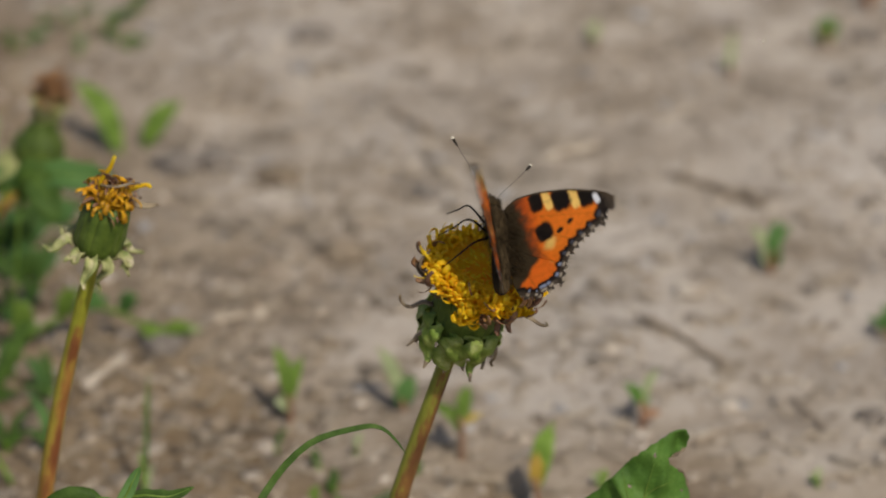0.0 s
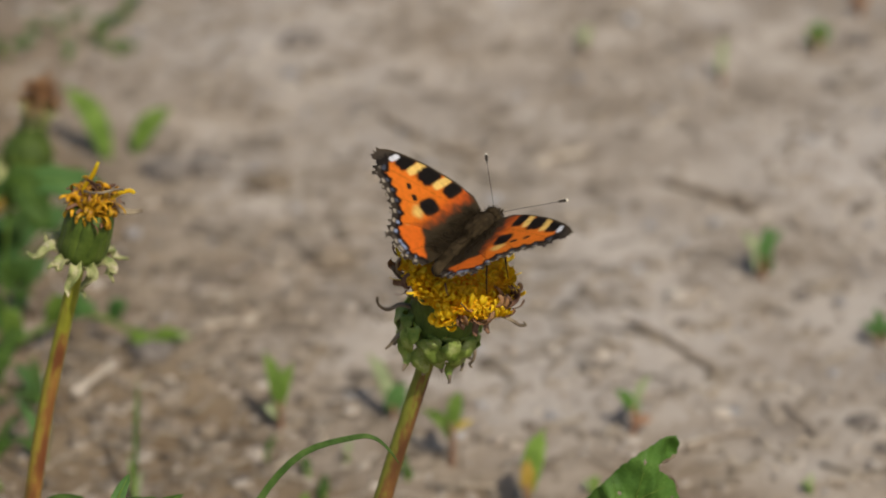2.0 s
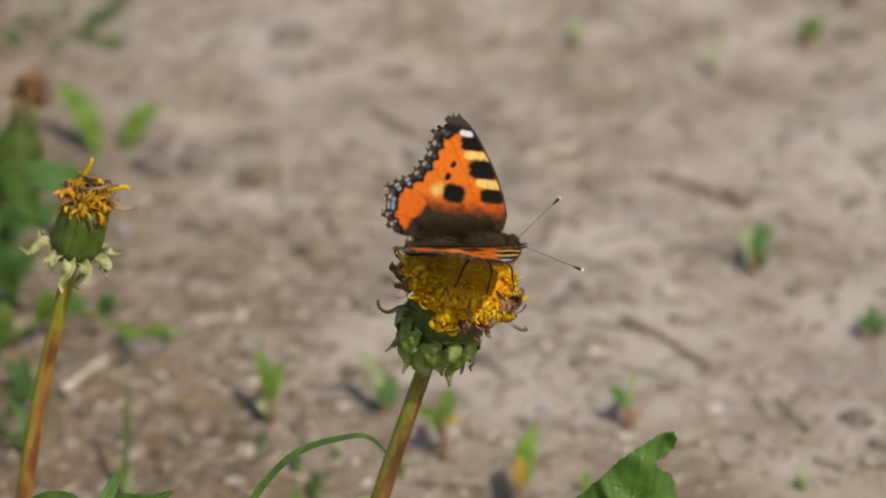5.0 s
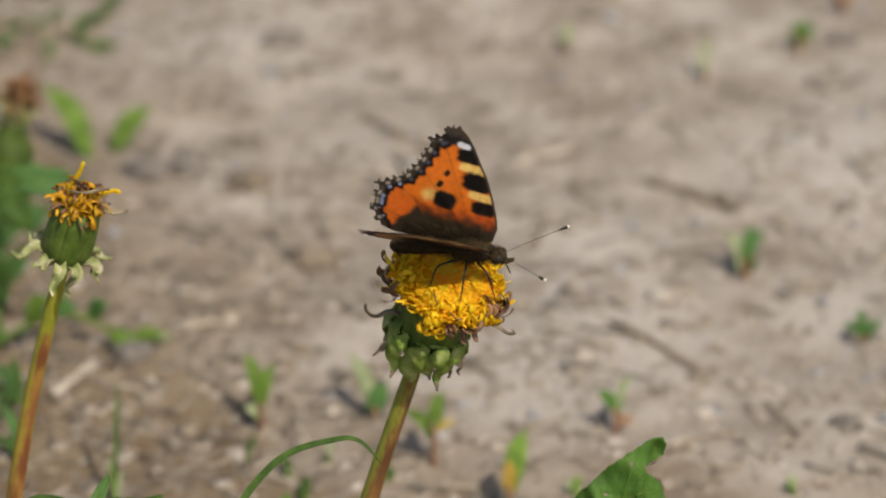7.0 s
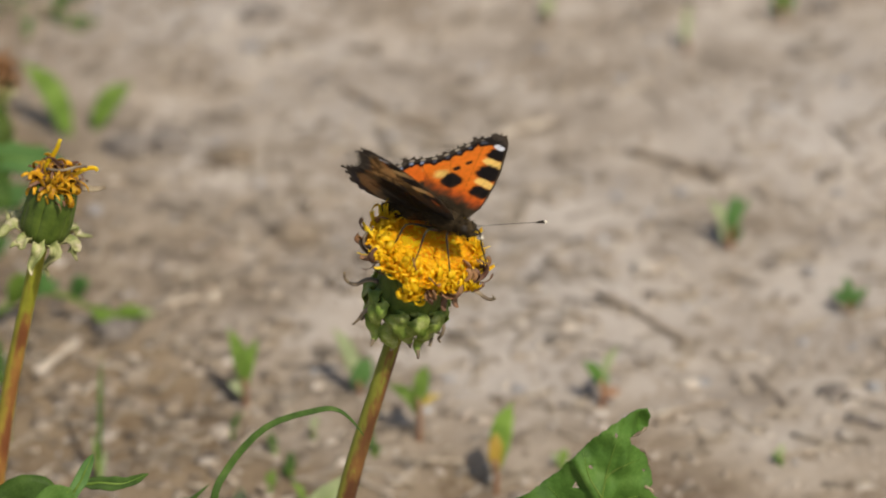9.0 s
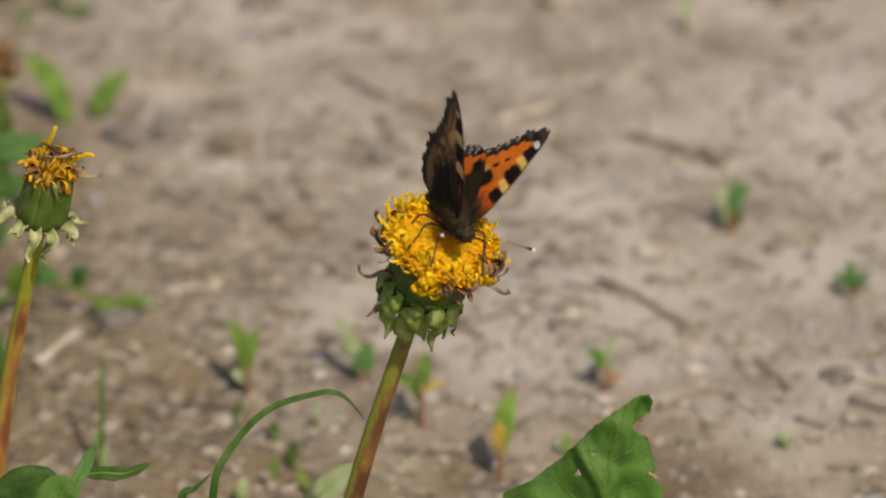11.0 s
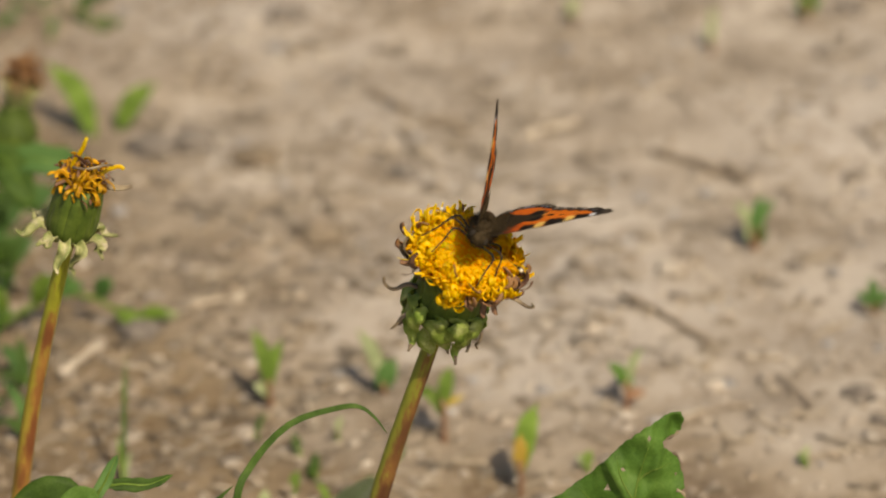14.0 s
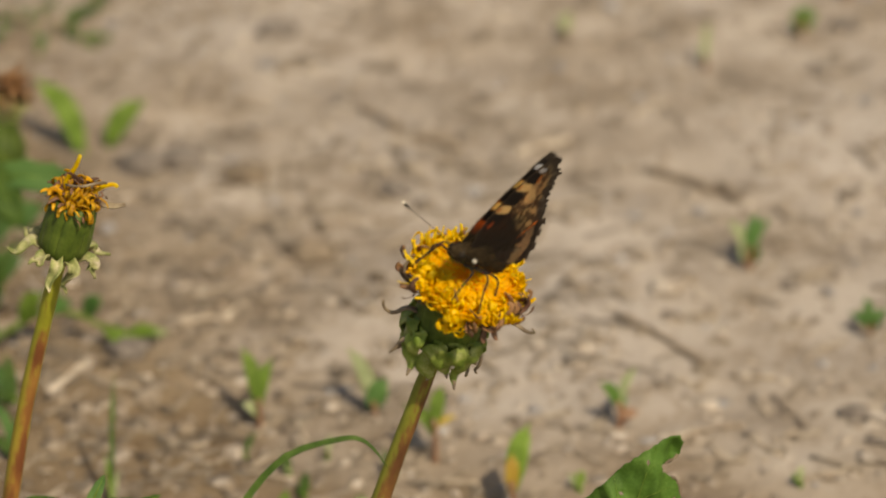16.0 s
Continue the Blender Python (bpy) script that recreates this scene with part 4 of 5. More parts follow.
def closed_dandelion(name, foot, points, joint, axis, size, label, r0, r1, seed, rust_top, petals):
    """A dandelion head that has shut after flowering, with a wilted tuft on top."""
    foot = Vector(foot)
    ob = thing(name, foot, label, "dandelion", "dandelions")
    joint = Vector(joint) - foot
    axis = Vector(axis).normalized()
    dandelion_stem(ob, [Vector(p) - foot for p in points] + [joint + axis * 0.001], r0, r1, seed,
                   stem_tint(seed, ((0.40, 0.29, 0.05), (0.30, 0.31, 0.03)), (0.34, 0.14, 0.045), (0.17, 0.05, 0.024), 0.86, [(0.80, 80, 0.035, 0.8), (0.60, 60, 0.05, 0.8), (0.52, 110, 0.03, 0.6), (0.70, 50, 0.03, 0.4)]))
    out, side, up = frame_of(axis)
    rnd = random.Random(seed)
    s = size

    def at(angle, r, h):
        a = radians(angle)
        return joint + (out * math.cos(a) + side * math.sin(a)) * r * s * MM + up * h * s * MM

    bm = bmesh.new()
    top, wide = (2.6, 5.2) if rust_top else (4.1, 4.7)
    lathe(bm, [(-0.5 * MM * s, 1.6 * MM * s), (0.6 * MM * s, 3.6 * MM * s), (3 * MM * s, wide * MM * s), (6 * MM * s, wide * MM * s), (9.5 * MM * s, (top + 0.6) * MM * s), (12.5 * MM * s, top * MM * s)], up, joint, 32, 0.08, seed)
    part("involucre", bm, M_CUP, ob, "shut dark green cup")
    for i in range(13):
        a = i * 360 / 13 + rnd.uniform(-5, 5)
        bm = bmesh.new()
        pts = curve([at(a, 3.8, 0.8), at(a, wide + 0.15, 3), at(a, wide + 0.25, 6.5), at(a, top + 0.55, 10.5), at(a, top + rnd.uniform(-0.2, 0.5), 13.0)], 9)
        blade(bm, pts, lambda u: MM * s * 1.5 * (1.05 - 0.45 * u), at(a, 10, 8) - at(a, 0, 8), -0.32, thick=0.15, seed=i)
        part("bract", bm, M_CUP, ob)
    for i in range(10):
        a = i * 36 + rnd.uniform(-14, 14)
        hang = max(0.0, math.cos(radians(a - 25)))
        r1_, h1 = rnd.uniform(7.0, 8.8) - 1.6 * hang, rnd.uniform(-1.2, 2.6) - 2.4 * hang
        tip = (r1_ + rnd.uniform(1.2, 3.4) * (1 - 0.7 * hang), h1 + rnd.uniform(-1.6, 1.2) - 1.2 * hang)
        pts = curve([at(a, 3.4, 0.2), at(a, 5.6, 1.9), at(a + 3, 6.6, 0.9 - 0.8 * hang), at(a + rnd.uniform(-8, 8), r1_, h1), at(a + rnd.uniform(-10, 10), *tip)], 14)
        bm = bmesh.new()
        blade(bm, pts, lambda u: MM * s * 1.1 * (0.75 + 0.4 * math.sin(u * 2.5)) * (1 if u < 0.4 else (1.08 - u) / 0.68), (0, -0.3, 1), 0.75, thick=0.5, seed=i, wave=0.15, lobes=0.1)
        part("curled_bract", bm, M_CREAM, ob, "cream wilted bract curled back")
    gold = [curl_mesh("petal", M_AMBER, l * s, o, c, w, 50 + k) for k, (l, o, c, w) in enumerate([(3.8, 60, -200, 0.48), (3.6, 40, -240, 0.5), (3.8, 60, 170, 0.42), (3.4, 30, -250, 0.56), (3.8, 75, 240, 0.44), (3.8, 80, 60, 0.36), (3.8, 50, -130, 0.4)])]
    brown = [curl_mesh("withered_petal", M_RUST if rust_top else M_WITHER, l * s, o, c, w, 60 + k) for k, (l, o, c, w) in enumerate([(4.2, 70, -160, 0.34), (4.4, 85, 70, 0.32), (4.2, 60, -110, 0.36)])]
    basis = Matrix((out, side, up)).transposed()
    for i in range(petals):
        a, r = rnd.uniform(0, 360), (2.8 if rust_top else 3.9) * math.sqrt(rnd.random())
        m = (basis @ Euler((0, radians(rnd.uniform(-25, 35)), radians(a + rnd.gauss(0, 75)))).to_matrix()).to_4x4()
        m.translation = at(a, r, rnd.uniform(16.0, 21.5 - 0.5 * r) if rust_top else rnd.uniform(12.6 - 0.75 * r, 16.6 - 0.5 * r))
        dead = rnd.random() < (1.0 if rust_top else 0.24)
        shared("withered_petal" if dead else "petal", rnd.choice(brown if dead else gold), ob, m)
    if rust_top:
        bm = bmesh.new()
        for i in range(260):
            a, r = rnd.uniform(0, 360), 2.6 * math.sqrt(rnd.random())
            pts = curve([at(a, r, 11.5), at(a + rnd.uniform(-20, 20), r * 1.25, 15), at(a + rnd.uniform(-30, 30), r * rnd.uniform(1.2, 1.9), rnd.uniform(15.5, 18.5))], 5)
            sweep(bm, pts, lambda u: (0.22 * MM, 0.18 * MM), 4, out)
        tagged(part("pappus", bm, M_CREAM, ob, "pale silky tuft of seed hairs"), kind="stuff")
    else:
        for pts in ([at(-75, 2.6, 14), at(-80, 2.7, 17), at(-85, 1.7, 20), at(-85, 1.4, 22.8)], [at(80, 2.5, 14.6), at(84, 3.6, 16.6), at(86, 5.0, 17.9), at(88, 6.2, 18.3), at(88, 6.9, 17.9)]):
            bm = bmesh.new()
            sweep(bm, curve(pts, 10), lambda u: (0.38 * MM * (0.9 + 0.35 * math.sin(u * 3.0)), 0.26 * MM), 7, out)
            part("petal", bm, M_PETAL, ob)
        bm = bmesh.new()
        sweep(bm, curve([at(-60, 3, 16.6), at(0, 3.2, 18), at(60, 3.6, 18.8), at(70, 5, 19.2)], 10), lambda u: (0.3 * MM, 0.25 * MM), 6, out)
        part("withered_petal", bm, M_BROWNBRACT, ob)
        bm = bmesh.new()
        blade(bm, curve([at(96, 4.6, 13), at(90, 7.2, 13.4), at(92, 9.4, 14.2)], 6), lambda u: MM * (0.8 - 0.5 * u), (0, -0.6, 0.8), 0.4, thick=0.3)
        part("curled_bract", bm, M_BROWNBRACT, ob, "thin dry brown bract curled outwards")
    return ob


# ---------------------------------------------------------------- butterfly
FORE = [(2.0, 0.0), (6.1, 1.2), (6.9, 4.0), (6.4, 7.0), (5.5, 10.2), (4.3, 13.5), (2.8, 16.5), (1.3, 19.4), (0.0, 21.3), (-1.5, 22.6), (-3.2, 23.0), (-4.2, 22.2), (-5.0, 20.9), (-7.2, 20.0), (-7.4, 18.4),
        (-8.2, 16.7), (-9.3, 14.8), (-10.6, 13.0), (-12.0, 11.9), (-11.4, 9.4), (-7.0, 4.0), (-2.0, 0.2)]
HIND = [(2.5, 0.2), (1.0, 4.0), (-4.0, 8.6), (-9.0, 11.0), (-12.4, 11.6), (-14.4, 10.6), (-15.2, 10.2), (-17.0, 9.6), (-16.2, 8.4), (-17.1, 7.2), (-17.0, 5.8), (-17.5, 4.4), (-16.9, 3.2), (-16.4, 2.1), (-15.5, 1.0),
        (-13.0, 0.2), (-7.0, -0.3), (0.0, -0.3)]
FORE_EDGE, HIND_EDGE = (9, 18), (4, 14)


def to_edge(p, line):
    best, run, at_best = 1e9, 0.0, 0.0
    for a, b in zip(line, line[1:]):
        d = b - a
        u = min(1, max(0, (p - a).dot(d) / d.length_squared))
        q = (p - a - d * u).length
        if q < best:
            best, at_best = q, run + u * d.length
        run += d.length
    return best, at_best


def smooth(a, b, x):
    u = min(1, max(0, (x - a) / (b - a)))
    return u * u * (3 - 2 * u)


def spot(p, centre, along, half, wide, soft=0.25):
    d = Vector(p) - Vector(centre)
    u = Vector(along).normalized()
    a, b = d.dot(u) / half, d.dot(Vector((-u.y, u.x))) / wide
    r = (abs(a) ** 3.4 + abs(b) ** 3.4) ** (1 / 3.4) + 0.10 * noise.noise(Vector((p[0] * 1.4, p[1] * 1.4, 7)))
    return 1 - smooth(1 - soft, 1 + soft * 0.4, r)


ORANGE, DEEPORANGE, YELLOW, BLACK = Vector((0.84, 0.195, 0.016)), Vector((0.74, 0.11, 0.012)), Vector((0.92, 0.62, 0.17)), Vector((0.010, 0.008, 0.007))
WHITE, BROWN, RIM, PALE, BLUE = Vector((0.76, 0.78, 0.82)), Vector((0.040, 0.030, 0.016)), Vector((0.050, 0.039, 0.029)), Vector((0.52, 0.45, 0.34)), Vector((0.30, 0.36, 0.52))


def rim(c, d, run, blue):
    """The scalloped dark margin with pale crescents and blue spots."""
    wave = math.sin(run * 2 * math.pi / 2.15)
    inner = 2.35 + 0.35 * wave
    k = 1 - smooth(inner - 0.25, inner + 0.25, d)
    c = c.lerp(BLACK, k)
    c = c.lerp(RIM, (1 - smooth(1.15, 1.5, d)) * 0.9)
    if blue:
        c = c.lerp(BLUE, smooth(0.2, 0.75, wave) * smooth(1.15, 1.4, d) * (1 - smooth(1.8, 2.05, d)) * blue)
    c = c.lerp(PALE, smooth(-0.1, 0.6, wave) * smooth(0.42, 0.6, d) * (1 - smooth(0.9, 1.1, d)) * 0.85)
    c = c.lerp(PALE, (1 - smooth(0.12, 0.3, d)) * smooth(-0.2, 0.5, -wave) * 0.75)
    return c


def veins(x, s):
    """Fine darker veins that fan out from the wing's root."""
    fan = abs(math.sin(math.atan2(s + 1.5, 4 - x) * 10.5))
    return 1 - 0.28 * (1 - smooth(0.02, 0.13, fan)) * smooth(3, 6, math.hypot(x - 4, s))


def fore_top(p, d, run):
    x, s = p
    c = ORANGE.lerp(DEEPORANGE, 1 - smooth(4, 9, s)).lerp(Vector((0.80, 0.22, 0.02)), spot(p, (-6.3, 9.4), (1, 0.3), 2.6, 1.9, 0.8))
    c = c.lerp(YELLOW, spot(p, (-6.5, 8.8), (1, 0.4), 1.6, 1.3, 0.7) * 0.9)
    c = c.lerp(BLACK, spot(p, (0.6, 17.35), (-1, 0.12), 2.6, 1.6))
    c = c.lerp(YELLOW, spot(p, (1.5, 15.0), (-1, 0.16), 2.9, 0.95))
    c = c.lerp(BLACK, spot(p, (2.4, 12.45), (-1, 0.12), 3.1, 2.0))
    c = c.lerp(YELLOW, spot(p, (3.4, 9.75), (-1, 0.16), 2.7, 0.9))
    c = c.lerp(BLACK, spot(p, (4.0, 7.5), (-1, 0.1), 2.5, 1.5))
    c = c.lerp(BLACK, spot(p, (-3.45, 8.1), (1, -0.2), 2.3, 1.9))
    c = c.lerp(BLACK, spot(p, (-3.4, 13.5), (0.6, 0.8), 0.75, 0.5)).lerp(BLACK, spot(p, (-4.6, 11.2), (0.6, 0.8), 0.8, 0.6))
    c = c * veins(x, s)
    base = 1 - smooth(3.6, 7.6, s + 1.1 * noise.noise(Vector((x * 0.7, s * 0.7, 2))) + 0.5 * noise.noise(Vector((x * 3, s, 2))) + 0.12 * (x + 2))
    c = c.lerp(BROWN.lerp(Vector((0.06, 0.040, 0.02)), smooth(2.5, 5.5, s)), base)
    c = rim(c, d * 0.92, run, 0.2)
    c = c.lerp(BLACK * 1.5, smooth(18.2, 19.0, s + 0.25 * x)).lerp(RIM * 1.3, smooth(20.0, 21.0, s + 0.2 * x + 0.8 * noise.noise(Vector((x * 1.5, s * 1.5, 3)))) * 0.9)
    c = c.lerp(WHITE, spot(p, (-0.6, 19.3), (-1, 0.2), 1.35, 0.6))
    edge, _ = to_edge(Vector(p), COSTA)
    return c.lerp(Vector((0.07, 0.05, 0.03)), 1 - smooth(0.25, 0.55, edge))


def hind_top(p, d, run):
    x, s = p
    b = -8.4 - max(0.0, 6.4 - s) * 1.05 + 0.6 * noise.noise(Vector((x * 0.8, s * 0.8, 4)))
    c = BROWN.lerp(DEEPORANGE.lerp(ORANGE, 0.55), 1 - smooth(b - 0.6, b + 0.8, x))
    c = c.lerp(BLACK, spot(p, (-8.3, 8.6), (1, -0.5), 2.1, 1.3, 0.5))
    c = c.lerp(Vector((0.80, 0.33, 0.06)), spot(p, (-10.4, 8.9), (0.6, 0.8), 1.0, 0.7, 0.6) * 0.7)
    return rim(c * veins(x, s), d, run, 0.95)


def fore_under(p, d, run):
    x, s = p
    buff, rusty = Vector((0.50, 0.35, 0.16)), Vector((0.42, 0.14, 0.03))
    fleck = 0.5 + 0.9 * noise.noise(Vector((x * 0.75, s * 0.75, 9))) + 0.45 * noise.noise(Vector((x * 3.0, s * 3.0, 2)))
    c = Vector((0.060, 0.042, 0.026)).lerp(buff * 0.75, smooth(0.30, 0.95, fleck))
    c = c.lerp(Vector((0.022, 0.017, 0.013)), 1 - smooth(9.0, 12.5, s - 0.5 * x))
    c = c.lerp(buff * 1.1, spot(p, (-2.6, 14.0), (0.5, 0.85), 2.2, 1.5, 0.6) * 0.85)
    c = c.lerp(BLACK * 1.6, spot(p, (2.3, 12.45), (-1, 0.12), 2.9, 1.8)).lerp(BLACK * 1.7, spot(p, (0.5, 17.35), (-1, 0.12), 2.3, 1.4))
    for at, half in (((1.4, 15.0), 2.8), ((3.2, 9.75), 2.6)):
        c = c.lerp(buff * 1.15, spot(p, at, (-1, 0.16), half, 0.95))
        c = c.lerp(rusty, spot(p, (at[0] + 1.6, at[1] - 0.25), (-1, 0.16), 0.9, 0.7, 0.6) * 0.8)
    c = c.lerp(BLACK * 1.6, spot(p, (3.8, 7.5), (-1, 0.1), 2.2, 1.3)).lerp(Vector((0.30, 0.06, 0.02)), spot(p, (4.2, 6.2), (-0.5, 0.8), 1.0, 0.6) * 0.8)
    c = c.lerp(rusty, spot(p, (-1.6, 17.4), (0.2, 1), 1.0, 0.5) * 0.8).lerp(WHITE * 0.45, spot(p, (-0.6, 19.3), (-1, 0.2), 1.1, 0.55))
    grey = Vector((0.050, 0.040, 0.030)).lerp(Vector((0.13, 0.105, 0.075)), smooth(0.55, 0.95, fleck))
    c = c.lerp(grey, 1 - smooth(1.9, 2.9, d + 0.5 * math.sin(run * 2.9)))
    c = c.lerp(grey, smooth(19.4, 20.6, s + 0.2 * x))
    edge, _ = to_edge(Vector(p), COSTA)
    return c.lerp(Vector((0.05, 0.038, 0.025)), 1 - smooth(0.2, 0.5, edge))


def hind_under(p, d, run):
    x, s = p
    n = noise.noise(Vector((x * 0.9, s * 0.9, 5)))
    grain = noise.noise(Vector((x * 4, s * 4, 1)))
    c = Vector((0.016, 0.012, 0.010)).lerp(Vector((0.034, 0.026, 0.020)), 0.5 + 0.5 * n + 0.4 * grain)
    band = smooth(1.9, 2.8, d + 0.6 * n + 0.3 * grain) * (1 - smooth(4.6, 6.2, d + 1.1 * n + 0.5 * grain))
    c = c.lerp(Vector((0.25, 0.175, 0.095)), min(1.0, max(0.0, band * (0.72 + 0.55 * grain))))
    return c.lerp(Vector((0.07, 0.052, 0.036)), (1 - smooth(0.5, 1.5, d)) * 0.6)


COSTA = [Vector(q) for q in FORE[1:11]]


def wing_mesh(name, outline, edge, top, under, mirror, drop):
    """A thin wing in its own plane: x to the head, y outwards; both faces carry their scale pattern."""
    rnd = random.Random(3)
    ring = []
    n = len(outline)
    for i in range(n):
        a, b = Vector(outline[i]), Vector(outline[(i + 1) % n])
        steps = max(2, int((b - a).length / 0.28))
        for k in range(steps):
            q = a.lerp(b, k / steps)
            if edge[0] <= i < edge[1]:
                nrm = Vector(((b - a).y, -(b - a).x)).normalized()
                q = q - nrm * 0.46 * math.sin((i * 7 + k) * 1.35) + Vector((rnd.uniform(-0.06, 0.06), rnd.uniform(-0.06, 0.06)))
            ring.append(q)
    margin = [Vector(q) for q in outline[edge[0]:edge[1] + 1]]
    grid = []
    step = 0.26
    xs, ys = [q.x for q in ring], [q.y for q in ring]
    y, odd = min(ys), 0
    while y < max(ys):
        x = min(xs) + (step / 2 if odd else 0)
        while x < max(xs):
            grid.append(Vector((x, y)))
            x += step
        y += step * 0.87
        odd = 1 - odd
    verts, _, faces, _, _, _ = geometry.delaunay_2d_cdt(ring + grid, [(i, (i + 1) % len(ring)) for i in range(len(ring))], [], 1, 1e-4)
    sgn = -1 if mirror else 1
    co, colours, fs = [], [], []
    inner = [Vector(q) for q in outline[edge[1]:]]
    for sheet, face_paint in ((0.03, top), (-0.03, under)):
        for v in verts:
            d, run = to_edge(v, margin)
            paint = top if to_edge(v, inner)[0] < 0.12 else face_paint
            ribs = 0.05 * math.sin(math.atan2(v.y + 1.5, -(v.x - 4)) * 22)
            camber = -0.0035 * (v.y - 9) ** 2 + 0.012 * (v.x + 4) * 0.6 + ribs
            co.append((v.x * MM, sgn * v.y * MM, (camber + sheet + drop) * MM))
            colours.extend((*paint((v.x, v.y), d, run), 1.0))
    n = len(verts)
    count = {}
    for f in faces:
        fs.append(f if not mirror else f[::-1])
        fs.append([i + n for i in (f[::-1] if not mirror else f)])
        for a, b in zip(f, f[1:] + f[:1]):
            count[(min(a, b), max(a, b))] = count.get((min(a, b), max(a, b)), 0) + 1
    fs += [(a, b, b + n, a + n) for (a, b), c in count.items() if c == 1]
    me = bpy.data.meshes.new(name)
    me.from_pydata(co, [], fs)
    me.attributes.new("tint", "FLOAT_COLOR", "POINT").data.foreach_set("color", colours)
    me.materials.append(M_WING)
    me.shade_smooth()
    return me


def butterfly():
    ob = thing("butterfly", (0.007, -0.0035, 0.1233), "small orange butterfly with black, yellow and white wing spots", "butterfly")
    rnd = random.Random(21)
    bm = bmesh.new()
    blob(bm, Vector((2.2, 0, 1.1)) * MM, (4.6 * MM, 2.5 * MM, 2.1 * MM), 1, 0.08, 3)
    for i in range(1100):
        a, u = rnd.uniform(0, 2 * math.pi), rnd.uniform(-1, 1)
        r = math.sqrt(1 - u * u)
        n = Vector((u * 0.5, r * math.cos(a), r * math.sin(a))).normalized()
        p = Vector((2.2 + 4.5 * u, 2.45 * r * math.cos(a), 1.1 + 2.05 * r * math.sin(a)))
        sweep(bm, [p * MM, (p + n * 0.5 + Vector((-0.25, 0, 0))) * MM, (p + n * rnd.uniform(0.8, 1.7) + Vector((-1.0, 0, 0))) * MM], lambda u_: (0.038 * MM * (1.1 - u_),) * 2, 3)
    part("thorax", bm, M_FUR, ob, "furry dark brown thorax")
    bm = bmesh.new()
    sweep(bm, curve([Vector(q) * MM for q in ((-1.0, 0, 0.9), (-5, 0, 0.6), (-9, 0, 0.0), (-12.0, 0, -0.7), (-13.0, 0, -1.0))], 28),
          lambda u: (MM * (0.25 + 1.5 * math.sin(0.45 + u * 2.5) ** 0.8) * (1 + 0.025 * math.sin(u * 55)),) * 2, 16)
    for i in range(700):
        a, x = rnd.uniform(-0.5, math.pi + 0.5), rnd.uniform(-11, -1)
        r = 1.35 + 0.3 * math.sin((x + 11) / 10 * math.pi)
        p = Vector((x, r * math.cos(a), 1.0 + 0.11 * x + r * math.sin(a)))
        n = Vector((0, math.cos(a), math.sin(a)))
        sweep(bm, [p * MM, (p + n * 0.4 + Vector((-0.5, 0, 0))) * MM, (p + n * rnd.uniform(0.4, 0.9) + Vector((-1.4, 0, 0))) * MM], lambda u_: (0.04 * MM * (1.1 - u_),) * 2, 3)
    part("abdomen", bm, M_FUR, ob, "dark brown tapered abdomen")
    bm = bmesh.new()
    blob(bm, Vector((7.5, 0, 0.7)) * MM, (1.7 * MM, 1.75 * MM, 1.55 * MM), 2, 0.08, 3)
    for i in range(240):
        n = Vector((rnd.uniform(-1, 0.9), rnd.uniform(-1, 1), rnd.uniform(-1, 1))).normalized()
        p = Vector((7.5, 0, 0.7)) + n * 1.5
        sweep(bm, [p * MM, (p + n * 0.4) * MM, (p + n * rnd.uniform(0.5, 1.1) + Vector((-0.3, 0, 0))) * MM], lambda u_: (0.06 * MM * (1.1 - u_),) * 2, 3)
    for s in (-1, 1):
        sweep(bm, curve([Vector(q) * MM for q in ((8.4, 0.35 * s, -0.3), (9.6, 0.4 * s, 0.0), (10.7, 0.3 * s, 0.5))], 5), lambda u: (0.42 * MM * (1.05 - 0.7 * u),) * 2, 6)
    head = part("head", bm, M_FUR, ob, "furry dark head")
    for s in (-1, 1):
        bm = bmesh.new()
        blob(bm, Vector((8.0, 1.3 * s, 0.9)) * MM, (0.75 * MM, 0.6 * MM, 0.8 * MM), 3, 0.0, 3)
        part("eye", bm, M_CHITIN, head, "round dark eye")
        bm = bmesh.new()
        way = curve([Vector(q) * MM for q in ((8.4, 0.5 * s, 1.1), (11.4, 3.0 * s, 1.9), (15.2, 6.3 * s, 2.7), (18.6, 9.1 * s, 3.4))], 20)
        sweep(bm, way, lambda u: (MM * (0.05 + 0.008 * math.sin(u * 70) + 0.24 * smooth(0.84, 0.93, u)),) * 2, 7)
        ant = part("antenna", bm, M_CHITIN, ob, "thin dark antenna with a club")
        bm = bmesh.new()
        blob(bm, way[-1], (0.34 * MM, 0.34 * MM, 0.34 * MM), 4, 0.0, 2)
        part("antenna_tip", bm, M_PALETIP, ant, "pale tip of the antenna")
    for s in (-1, 1):
        for x, knee, foot in ((4.0, (6.6, 4.4, -0.6), (8.8, 5.2, -6.4)), (2.0, (2.6, 5.4, -0.2), (2.4, 8.2, -6.6)), (0.2, (-2.6, 4.8, -0.4), (-4.6, 7.6, -6.4))):
            bm = bmesh.new()
            sweep(bm, curve([Vector(q) * MM for q in ((x, 1.0 * s, -1.0), (knee[0], knee[1] * s, knee[2]), ((knee[0] + foot[0]) / 2, (knee[1] + foot[1]) / 2 * s, (knee[2] + foot[2]) / 2), (foot[0], foot[1] * s, foot[2]))], 16),
                  lambda u: (MM * (0.24 - 0.12 * u),) * 2, 6)
            part("leg", bm, M_CHITIN, ob)
    wings, rears = [], []
